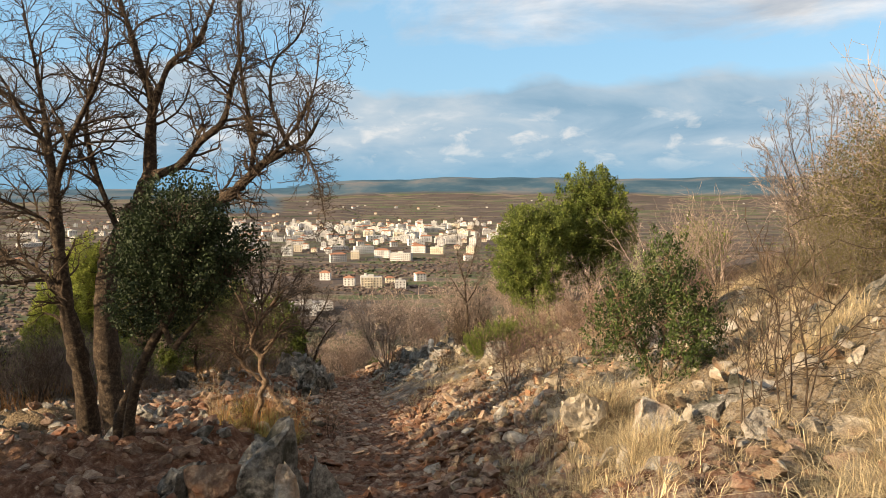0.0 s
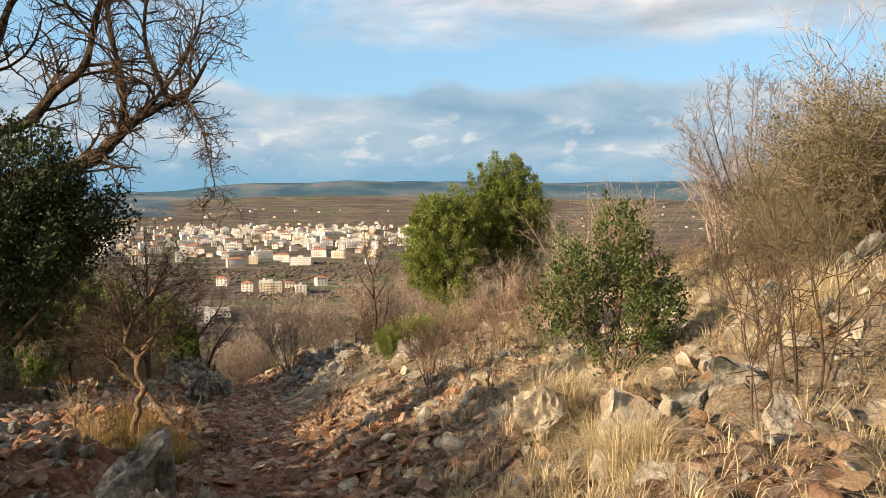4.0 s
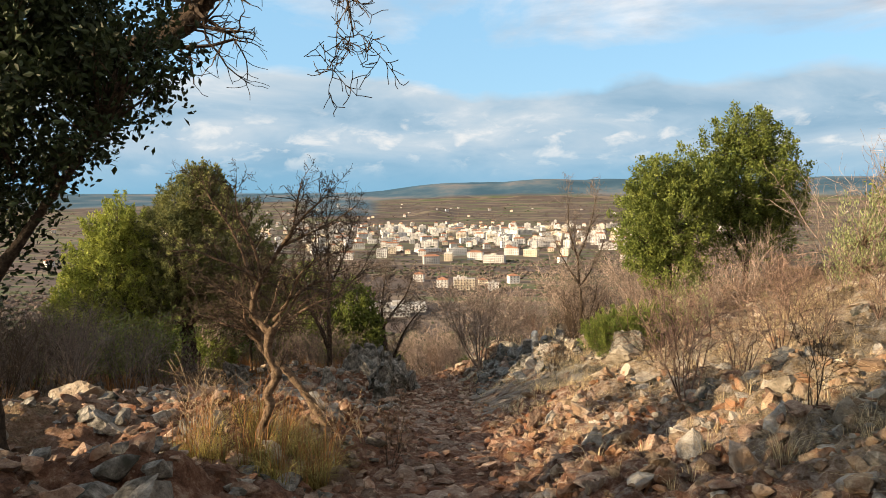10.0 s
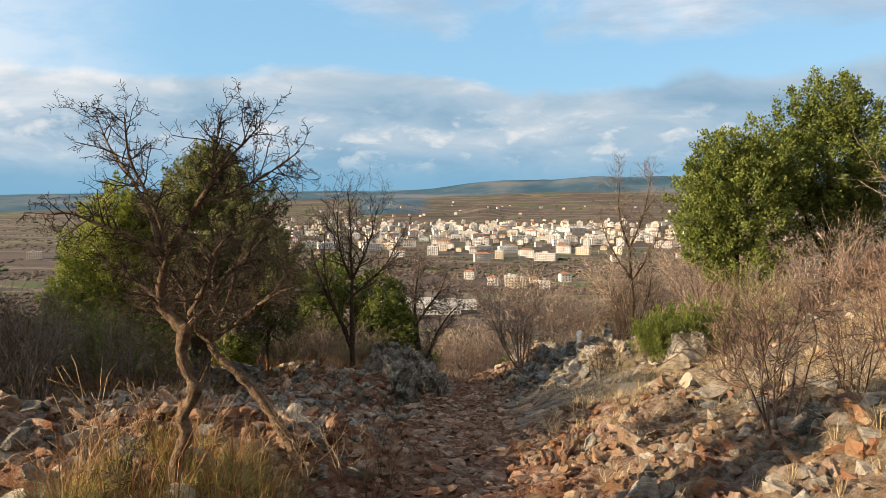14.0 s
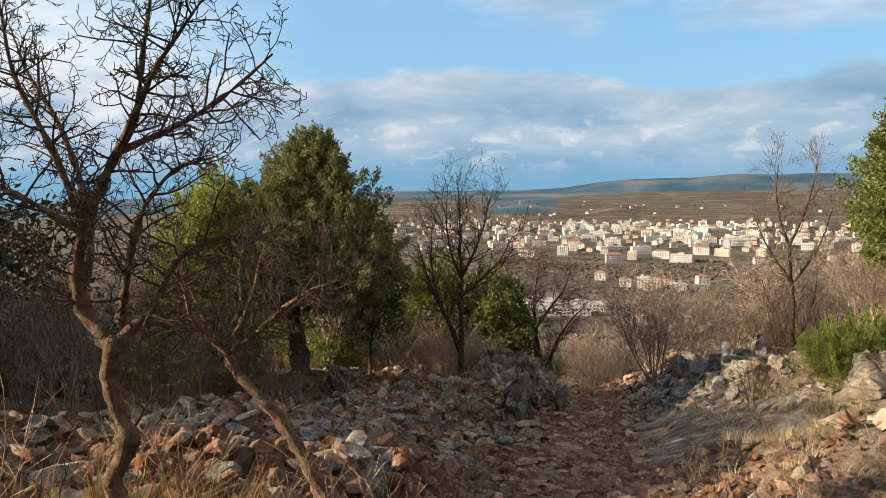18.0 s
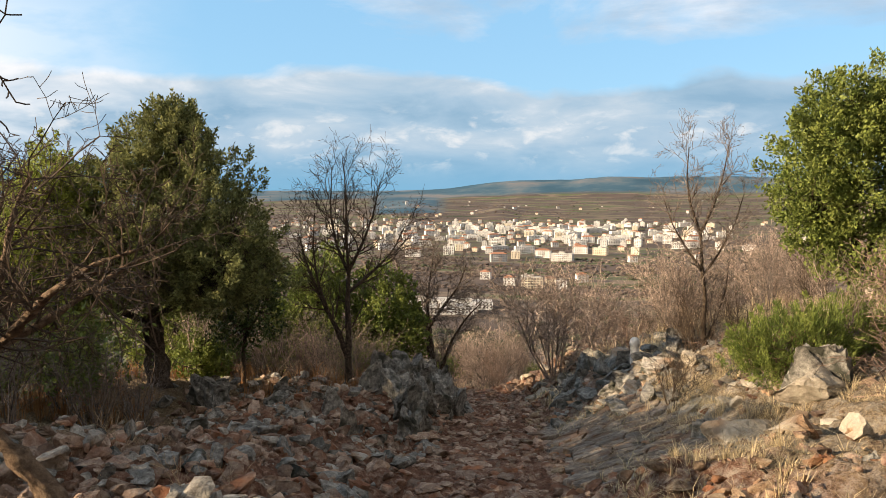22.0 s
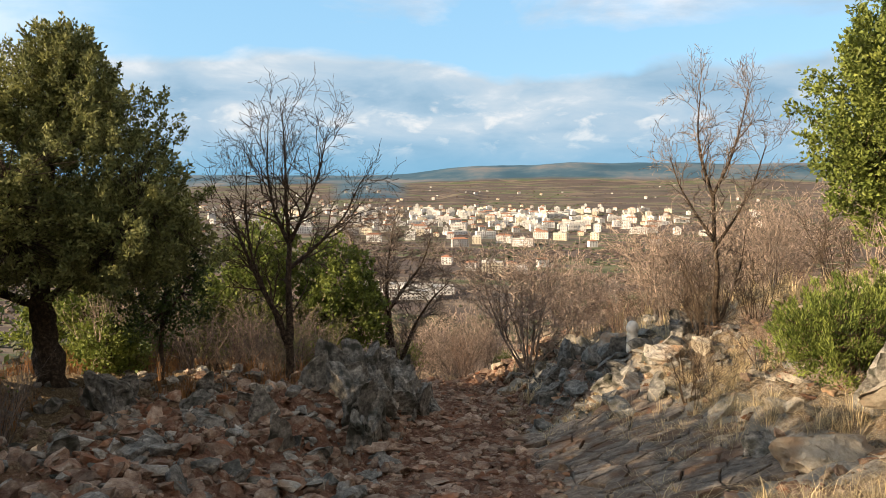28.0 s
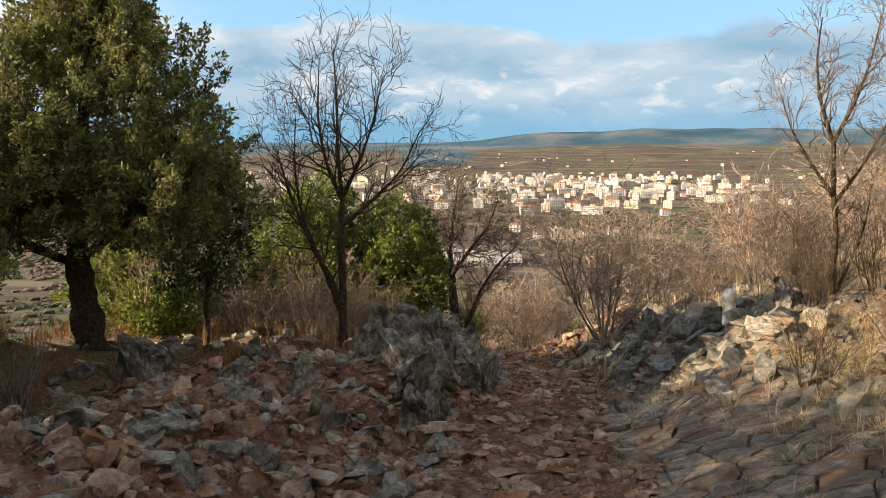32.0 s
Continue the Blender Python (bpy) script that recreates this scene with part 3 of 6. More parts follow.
LBL_PALE = "sunlit pale limestone block among dry grass"
LBL_GREY = "grey weathered limestone boulder with dark lichen"
for x, y, sx, sy, sz, mat, label, k, rz in (
    (1.35, 6.75, 0.38, 0.34, 0.34, M_PALEROCK, LBL_PALE, 3, 200), (1.22, 7.75, 0.28, 0.20, 0.26, M_PALEROCK, LBL_PALE, 1, 70),
    (1.85, 6.4, 0.36, 0.30, 0.26, M_STONE, LBL_PALE, 4, 130), (2.1, 4.9, 0.27, 0.20, 0.17, M_STONE, LBL_PALE, 3, 40), (1.42, 6.1, 0.36, 0.28, 0.30, M_STONE, LBL_PALE, 5, 15), (4.6, 7.7, 0.52, 0.40, 0.38, M_GREYROCK, LBL_GREY, 0, 20), (4.05, 8.0, 0.34, 0.30, 0.26, M_GREYROCK, LBL_GREY, 2, 70), (2.95, 8.5, 0.30, 0.24, 0.26, M_GREYROCK, LBL_GREY, 1, 0), (2.8, 5.0, 0.24, 0.17, 0.14, M_PALEROCK, LBL_PALE, 1, 0), (3.3, 7.4, 0.30, 0.20, 0.2, M_PALEROCK, LBL_PALE, 4, 10),
    (2.4, 5.3, 0.18, 0.13, 0.13, M_STONE, LBL_PALE, 4, 80), (1.9, 5.6, 0.20, 0.15, 0.11, M_STONE, LBL_PALE, 5, 10), (1.55, 5.2, 0.19, 0.14, 0.12, M_STONE, LBL_PALE, 1, 10),
    (2.43, 7.6, 0.15, 0.11, 0.13, M_PALEROCK, LBL_PALE, 0, 0), (2.05, 7.5, 0.13, 0.09, 0.10, M_PALEROCK, LBL_PALE, 2, 0),
    (3.75, 8.2, 0.45, 0.30, 0.26, M_PALEROCK, LBL_PALE, 3, 15), (4.6, 8.9, 0.55, 0.40, 0.30, M_GREYROCK, LBL_GREY, 4, 60), (5.4, 9.8, 0.50, 0.40, 0.30, M_PALEROCK, LBL_PALE, 5, 0),
    (3.2, 9.6, 0.30, 0.24, 0.18, M_PALEROCK, LBL_PALE, 1, 140), (4.3, 11.0, 0.42, 0.32, 0.24, M_PALEROCK, LBL_PALE, 2, 30), (3.9, 12.8, 0.36, 0.30, 0.24, M_PALEROCK, LBL_PALE, 0, 90),
    (2.3, 13.2, 0.24, 0.18, 0.14, M_PALEROCK, LBL_PALE, 3, 20), (1.35, 12.2, 0.24, 0.20, 0.20, M_GREYROCK, LBL_GREY, 4, 0), (3.0, 15.2, 0.35, 0.25, 0.20, M_PALEROCK, LBL_PALE, 5, 45),
    (1.2, 15.5, 0.30, 0.20, 0.13, M_PALEROCK, LBL_PALE, 1, 10), (2.2, 16.8, 0.40, 0.30, 0.22, M_PALEROCK, LBL_PALE, 2, 70), (4.8, 14.6, 0.5, 0.4, 0.3, M_PALEROCK, LBL_PALE, 3, 110),
    (-1.50, 6.2, 0.40, 0.30, 0.46, M_GREYROCK, LBL_GREY, 5, 30), (-1.06, 6.4, 0.30, 0.26, 0.50, M_GREYROCK, LBL_GREY, 1, 50), (-1.92, 6.15, 0.36, 0.28, 0.46, M_REDSTONE, "rust-coloured broken limestone block", 2, 20), (-1.28, 6.0, 0.20, 0.18, 0.40, M_STONE, LBL_GREY, 4, 110), (-2.3, 6.4, 0.26, 0.2, 0.26, M_GREYROCK, LBL_GREY, 3, 70),
    (-5.6, 12.2, 0.42, 0.32, 0.26, M_PALEROCK, "large sunlit limestone block beside the terrace scrub", 3, 20), (-5.45, 12.15, 0.20, 0.16, 0.10, M_REDSTONE, "flat rusty stone lying on a larger block", 4, 0),
    (-4.3, 11.8, 0.30, 0.22, 0.17, M_STONE, "pale limestone block on red earth", 5, 70), (-3.5, 10.3, 0.18, 0.14, 0.11, M_STONE, "pale limestone block on red earth", 1, 0), (-2.2, 10.0, 0.16, 0.12, 0.10, M_REDSTONE, "rust-coloured broken limestone block", 0, 0),
    (0.40, 18.25, 0.50, 0.42, 0.40, M_PALEROCK, "large smooth pale boulder catching the sun", 2, 35), (1.4, 19.2, 0.42, 0.36, 0.55, M_GREYROCK, LBL_GREY, 3, 0),
    (0.30, 20.9, 0.70, 0.22, 0.16, M_PALEROCK, "long tilted pale slab on the bank", 4, 55), (1.25, 18.75, 0.60, 0.42, 0.46, M_PALEROCK, "large sunlit limestone block above the path", 0, 10), (0.75, 17.4, 0.4, 0.3, 0.2, M_PALEROCK, LBL_PALE, 0, 10),
    (-0.05, 23.5, 0.40, 0.30, 0.20, M_STONE, LBL_GREY, 1, 20), (-0.55, 23.2, 0.42, 0.30, 0.20, M_STONE, LBL_GREY, 3, 70), (-0.85, 23.8, 0.34, 0.28, 0.22, M_GREYROCK, LBL_GREY, 0, 20), (0.35, 24.6, 0.46, 0.34, 0.36, M_GREYROCK, LBL_GREY, 5, 80), (-0.55, 25.0, 0.26, 0.22, 0.34, M_GREYROCK, "grey rock beside the marker post", 3, 0),
    (-1.55, 26.3, 0.46, 0.36, 0.42, M_GREYROCK, LBL_GREY, 0, 30), (-1.35, 27.3, 0.50, 0.40, 0.62, M_GREYROCK, LBL_GREY, 4, 100), (-1.2, 28.6, 0.48, 0.42, 0.72, M_GREYROCK, LBL_GREY, 2, 160), (-0.6, 26.6, 0.44, 0.34, 0.36, M_STONE, LBL_GREY, 1, 40), (0.2, 26.2, 0.4, 0.3, 0.3, M_STONE, LBL_GREY, 5, 0), (-1.75, 25.2, 0.36, 0.26, 0.24, M_GREYROCK, LBL_GREY, 5, 10),
    (-4.95, 22.9, 0.50, 0.42, 0.80, M_GREYROCK, "tall pitted grey boulder above the path", 0, 15), (-4.55, 23.3, 0.38, 0.34, 0.64, M_GREYROCK, LBL_GREY, 1, 60), (-4.2, 23.9, 0.34, 0.30, 0.56, M_GREYROCK, LBL_GREY, 2, 20),
    (-3.95, 24.6, 0.32, 0.30, 0.36, M_GREYROCK, LBL_GREY, 3, 90), (-3.85, 25.4, 0.30, 0.30, 0.32, M_GREYROCK, LBL_GREY, 4, 0), (-4.9, 22.2, 0.26, 0.22, 0.34, M_GREYROCK, LBL_GREY, 5, 0), (-5.5, 22.6, 0.34, 0.26, 0.26, M_GREYROCK, LBL_GREY, 1, 140),
    (-4.45, 22.55, 0.32, 0.26, 0.52, M_GREYROCK, LBL_GREY, 3, 40), (-6.1, 21.0, 0.36, 0.28, 0.30, M_GREYROCK, LBL_GREY, 2, 0), (-5.6, 20.3, 0.30, 0.24, 0.24, M_GREYROCK, LBL_GREY, 4, 80), (-7.9, 22.0, 0.55, 0.34, 0.26, M_GREYROCK, LBL_GREY, 5, 10),
    (-6.9, 22.9, 0.40, 0.30, 0.24, M_GREYROCK, LBL_GREY, 0, 60), (-7.0, 20.8, 0.36, 0.3, 0.2, M_GREYROCK, LBL_GREY, 1, 20), (-3.75, 21.2, 0.30, 0.24, 0.14, M_REDSTONE, "rust-coloured broken limestone block", 2, 30), (-3.4, 20.6, 0.2, 0.16, 0.1, M_REDSTONE, "rust-coloured broken limestone block", 3, 0),
    (-1.6, 30.6, 0.36, 0.26, 0.28, M_PALEROCK, LBL_PALE, 0, 0), (-1.2, 29.9, 0.32, 0.26, 0.30, M_PALEROCK, LBL_PALE, 1, 60), (-2.1, 31.6, 0.34, 0.26, 0.22, M_REDSTONE, "rust-coloured broken limestone block", 2, 0), (-2.7, 32.2, 0.3, 0.2, 0.2, M_REDSTONE, "rust-coloured broken limestone block", 5, 0),
    (-3.4, 32.6, 0.3, 0.24, 0.2, M_PALEROCK, LBL_PALE, 4, 0),
    (-7.64, 21.56, 0.52, 0.42, 0.52, M_GREYROCK, "broad low grey boulder behind the stones of the terrace", 0, 0), (-5.09, 20.88, 0.25, 0.2, 0.36, M_GREYROCK, LBL_GREY, 1, 47), (-5.58, 19.28, 0.25, 0.2, 0.28, M_GREYROCK, LBL_GREY, 2, 94), (-6.5, 21.84, 0.32, 0.25, 0.18, M_GREYROCK, LBL_GREY, 3, 141),
    (-5.59, 21.03, 0.22, 0.17, 0.22, M_STONE, "brown limestone block on the terrace", 4, 188), (-4.59, 20.17, 0.2, 0.16, 0.26, M_GREYROCK, LBL_GREY, 5, 235), (-4.3, 20.41, 0.21, 0.17, 0.26, M_STONE, "brown limestone block on the terrace", 0, 282), (-4.54, 18.75, 0.15, 0.12, 0.13, M_STONE, "brown limestone block on the terrace", 1, 329),
    (-4.64, 17.75, 0.18, 0.14, 0.12, M_STONE, "brown limestone block on the terrace", 2, 16), (-5.93, 18.44, 0.17, 0.13, 0.15, M_GREYROCK, LBL_GREY, 3, 63), (-4.81, 18.52, 0.15, 0.12, 0.13, M_GREYROCK, LBL_GREY, 4, 110), (-5.53, 18.37, 0.12, 0.1, 0.12, M_STONE, "brown limestone block on the terrace", 5, 157),
    (-3.96, 22.77, 0.17, 0.14, 0.22, M_STONE, "brown limestone block on the terrace", 1, 204), (-3.91, 21.54, 0.17, 0.13, 0.23, M_GREYROCK, LBL_GREY, 2, 251), (-4.31, 26.16, 0.23, 0.19, 0.26, M_GREYROCK, LBL_GREY, 3, 298), (-6.92, 22.92, 0.22, 0.17, 0.27, M_GREYROCK, LBL_GREY, 5, 345),
    (-4.61, 22.26, 0.3, 0.24, 0.38, M_STONE, "brown limestone block on the terrace", 4, 32), (-5.19, 17.44, 0.12, 0.1, 0.12, M_STONE, "brown limestone block on the terrace", 0, 79),
):
    boulder(x, y, sx, sy, sz, mat, label, k, rz)
boulder(-0.45, 14.5, 0.15, 0.11, 0.30, M_REDSTONE, "upright pointed rusty stone at the edge of the path", 3, 30, 0, 14)
boulder(-0.62, 14.2, 0.14, 0.10, 0.15, M_REDSTONE, "rust-coloured broken limestone block", 1, 80)
boulder(-0.95, 16.75, 0.11, 0.09, 0.14, M_REDSTONE, "small upright rusty stone on the path", 2, 0)
boulder(-1.6, 16.6, 0.15, 0.12, 0.12, M_REDSTONE, "rust-coloured broken limestone block", 4, 0)
boulder(0.2, 15.1, 0.14, 0.11, 0.18, M_PALEROCK, LBL_PALE, 0, 0)
for i in range(40):
    y = 21.4 + 5.1 * i / 40 + RNG.normal() * 0.12
    x = path_mid(y) - RNG.uniform(1.05, 1.9)
    s = RNG.uniform(0.22, 0.42)
    boulder(float(x), float(y), s, s * 0.85, s * RNG.uniform(1.1, 1.6), M_GREYROCK, "dark pitted rock in the low wall beside the path", i, float(RNG.uniform(0, 360)))
for i in range(70):
    y = RNG.uniform(4, 30)
    x = path_mid(y) + RNG.uniform(2.2, 9.5)
    s = RNG.uniform(0.1, 0.27)
    boulder(float(x), float(y), s, s * 0.75, s * 0.6, (M_PALEROCK, M_STONE, M_PALEROCK, M_GREYROCK)[i % 4], LBL_PALE if i % 4 != 3 else LBL_GREY, i, float(RNG.uniform(0, 360)))
for i in range(100):
    y = RNG.uniform(13, 25)
    x = path_mid(y) - RNG.uniform(1.2, 4.8)
    s = RNG.uniform(0.08, 0.18)
    boulder(float(x), float(y), s, s * 0.8, s * 0.62, (M_REDSTONE, M_STONE, M_GREYROCK)[i % 3], ("rust-coloured broken limestone block", "brown limestone block on the terrace", LBL_GREY)[i % 3], i, float(RNG.uniform(0, 360)))

# ---- plants ----


def tubes(segs, sides):
    """Tapered prisms, one for each (start, end, start radius, end radius)."""
    s = np.asarray(segs, float)
    a, b, ra, rb = s[:, 0:3], s[:, 3:6], s[:, 6], s[:, 7]
    t = b - a
    t /= np.maximum(np.linalg.norm(t, axis=1), 1e-9)[:, None]
    ref = np.where(np.abs(t[:, 2:3]) > 0.9, np.array([[1.0, 0, 0]]), np.array([[0, 0, 1.0]]))
    u = np.cross(t, ref)
    u /= np.linalg.norm(u, axis=1)[:, None]
    w = np.cross(t, u)
    ang = np.arange(sides) * 2 * math.pi / sides
    ring = np.cos(ang)[None, :, None] * u[:, None, :] + np.sin(ang)[None, :, None] * w[:, None, :]
    v = np.concatenate([a[:, None, :] + ring * ra[:, None, None], b[:, None, :] + ring * rb[:, None, None]], 1)
    k = np.arange(sides)
    f = np.stack([k, (k + 1) % sides, sides + (k + 1) % sides, sides + k], 1)
    f = f[None] + (np.arange(len(s)) * 2 * sides)[:, None, None]
    return v.reshape(-1, 3), f.reshape(-1, 4)


def sweep(points, radii, sides=9, knots=0.12, seed=0):
    """A knotty tapered limb along a smoothed line."""
    p, r = np.asarray(points, float), np.asarray(radii, float)
    n = (len(p) - 1) * 5 + 1
    t = np.linspace(0, len(p) - 1, n)
    q = np.stack([np.interp(t, np.arange(len(p)), p[:, k]) for k in range(3)], 1)
    for _ in range(3):
        q[1:-1] = 0.5 * q[1:-1] + 0.25 * (q[:-2] + q[2:])
    rr = np.interp(t, np.arange(len(p)), r)
    tan = np.gradient(q, axis=0)
    tan /= np.linalg.norm(tan, axis=1)[:, None]
    ref = np.array([0.9, 0.3, 0.1])
    u = np.cross(tan, ref)
    u /= np.linalg.norm(u, axis=1)[:, None]
    w = np.cross(tan, u)
    g = np.random.default_rng(seed)
    ang = np.arange(sides) * 2 * math.pi / sides
    wob = 1 + knots * g.normal(size=(n, sides)) * 0.6 + knots * g.normal(size=(n, 1))
    ring = np.cos(ang)[None, :, None] * u[:, None] + np.sin(ang)[None, :, None] * w[:, None]
    v = (q[:, None] + ring * (rr[:, None] * wob)[:, :, None]).reshape(-1, 3)
    k = np.arange(sides)
    f = np.stack([k, (k + 1) % sides, sides + (k + 1) % sides, sides + k], 1)
    f = (f[None] + (np.arange(n - 1) * sides)[:, None, None]).reshape(-1, 4)
    return v, f, q, rr


def grow(g, segs, tips, p, d, length, r, level, o):
    """One twig and its children. o: wiggle, lift, children, angle, shrink, thin."""
    n = 4 if level > 0 else 3
    sl = length / n
    for i in range(n):
        d = (d + Vector(g.normal(size=3)) * o["wiggle"] + Vector((0, 0, o["lift"]))).normalized()
        q = p + d * sl
        r2 = max(r * (1 - 0.55 / n), o["thin"])
        segs.append((*p, *q, r, r2))
        p, r = q, r2
        tips.append((*q, *d))
        if level > 0:
            kids = o["children"] / n
            kids = int(kids) + (g.random() < kids - int(kids))
            for _ in range(kids):
                side = d.cross(Vector(g.normal(size=3))).normalized()
                a = o["angle"] * g.uniform(0.7, 1.3)
                grow(g, segs, tips, p, (d * math.cos(a) + side * math.sin(a)).normalized(), length * o["shrink"] * g.uniform(0.6, 1.15), max(r * 0.62, o["thin"]), level - 1, o)


BARE = dict(wiggle=0.13, lift=0.03, children=4.2, angle=0.75, shrink=0.55, thin=0.0022)


def joined(arrays):
    vs, fs, at = [], [], 0
    for v, f in arrays:
        vs.append(v)
        fs.append(f + at)
        at += len(v)
    return np.concatenate(vs), np.concatenate(fs)


def leaves_at(tips, per, size, reach, g, slim=0.42, align=0.6):
    """Pointed leaves folded along the middle, scattered about the tips."""
    t = np.repeat(np.asarray(tips, float), per, axis=0)
    n = len(t)
    c = t[:, :3] + g.normal(size=(n, 3)) * reach
    a = t[:, 3:6] * align + g.normal(size=(n, 3)) * (0.7 if align < 1 else 0.45) + np.array([0, 0, 0.15])
    a /= np.linalg.norm(a, axis=1)[:, None]
    b = np.cross(a, g.normal(size=(n, 3)))
    b /= np.linalg.norm(b, axis=1)[:, None]
    m = np.cross(a, b)
    s = (size * g.uniform(0.6, 1.35, n))[:, None]
    v = np.stack([c, c + a * s * 0.5 + b * s * slim * 0.5 + m * s * 0.08, c + a * s, c + a * s * 0.5 - b * s * slim * 0.5 + m * s * 0.08], 1).reshape(-1, 3)
    i = np.arange(n) * 4
    return v, np.concatenate([np.stack([i, i + 1, i + 2], 1), np.stack([i, i + 2, i + 3], 1)])


def limbed_tree(name, place, limbs, twig, seed, bark, twigmat, label, leaves=None, category="tree"):
    """A tree of hand-laid limbs (points, first and last radius, twigs on it) with grown twigs, and leaves if it has any.
    Points are relative to the place."""
    root = thing(name, place, label, category)
    g = np.random.default_rng(seed)
    segs, tips = [], []
    for i, (pts, r0, r1, shoots, reach) in enumerate(limbs):
        v, f, q, rr = sweep(pts, np.linspace(r0, r1, len(pts)), 9 if r0 > 0.03 else 6, twig.get("knots", 0.10), seed + i)
        part("trunk" if i == 0 else "branch", mesh_of("limb", v, f, bark, True), root)
        lo = 0.35 if i == 0 else 0.12
        for s in range(shoots):
            k = int(len(q) * (lo + (1 - lo) * (s + g.random()) / shoots))
            k = min(k, len(q) - 2)
            d = Vector(q[k + 1] - q[k]).normalized()
            side = d.cross(Vector(g.normal(size=3))).normalized()
            a = twig["angle"] * g.uniform(0.6, 1.3)
            if s == shoots - 1:
                k, a = len(q) - 2, 0.1
            grow(g, segs, tips, Vector(q[k]), (d * math.cos(a) + side * math.sin(a)).normalized(), reach * g.uniform(0.6, 1.2), min(rr[k] * 0.6, twig.get("fat", 0.016)), twig.get("levels", 2), twig)
    v, f = tubes(segs, 3)
    tagged(part("twig_mass", mesh_of("twig_mass", v, f, twigmat), root), kind="stuff")
    if leaves:
        per, size, spread_, mat, slim = leaves
        v, f = leaves_at(tips, per, size, spread_, g, slim, 0.6 if slim > 0.3 else 1.3)
        tagged(part("crown", mesh_of("crown", v, f, mat), root), kind="stuff")
    return root


def shrub_meshes(seed, stems, tall, wide, o, r=0.012, levels=2):
    """A many-stemmed bush: one mesh for each of the stems' group and for the twigs."""
    g = np.random.default_rng(seed)
    segs, tips, main = [], [], []
    for _ in range(stems):
        a = g.uniform(0, 6.283)
        lean = g.uniform(0.1, 1.0) * wide / tall
        d = Vector((math.cos(a) * lean, math.sin(a) * lean, 1)).normalized()
        p = Vector((math.cos(a), math.sin(a), 0)) * g.uniform(0, 0.12) * wide
        ln, rad = tall * g.uniform(0.55, 0.85), r * g.uniform(0.6, 1.2)
        for k in range(5):
            d = (d + Vector(g.normal(size=3)) * 0.10).normalized()
            q = p + d * ln / 5
            main.append((*p, *q, rad, rad * 0.82))
            p, rad = q, rad * 0.82
            if k > 0:
                for _ in range(o.get("shoots", 2)):
                    side = d.cross(Vector(g.normal(size=3))).normalized()
                    b = o["angle"] * g.uniform(0.6, 1.2)
                    grow(g, segs, tips, p, (d * math.cos(b) + side * math.sin(b)).normalized(), ln * 0.42 * g.uniform(0.6, 1.2), rad * 0.55, levels - 1, o)
        grow(g, segs, tips, p, d, ln * 0.4, rad, levels - 1, o)
    return main, segs, tips


def shrub(name, seed, stems, tall, wide, o, bark, twigmat, label, leaves=None, r=0.012, levels=2, category="shrub"):
    root = thing(name, (0, 0, 0), label, category)
    main, segs, tips = shrub_meshes(seed, stems, tall, wide, o, r, levels)
    v, f = tubes(main, 5)
    tagged(part("stem_mass", mesh_of("stem_mass", v, f, bark, True), root), kind="stuff")
    v, f = tubes(segs, 3)
    tagged(part("twig_mass", mesh_of("twig_mass", v, f, twigmat), root), kind="stuff")
    if leaves:
        per, size, reach, mat, slim = leaves
        v, f = leaves_at(tips, per, size, reach, np.random.default_rng(seed), slim)
        tagged(part("foliage", mesh_of("foliage", v, f, mat), root), kind="stuff")
    return root


def plant(root, x, y, scale=1.0, rz=0.0, first=False, sink=0.05):
    m = pose(x, y, z_at(x, y) - sink, 0, 0, rz) @ Matrix.Diagonal((scale, scale, scale, 1))
    if first:
        root.matrix_world = m
        return root
    return copy_thing(root, m)


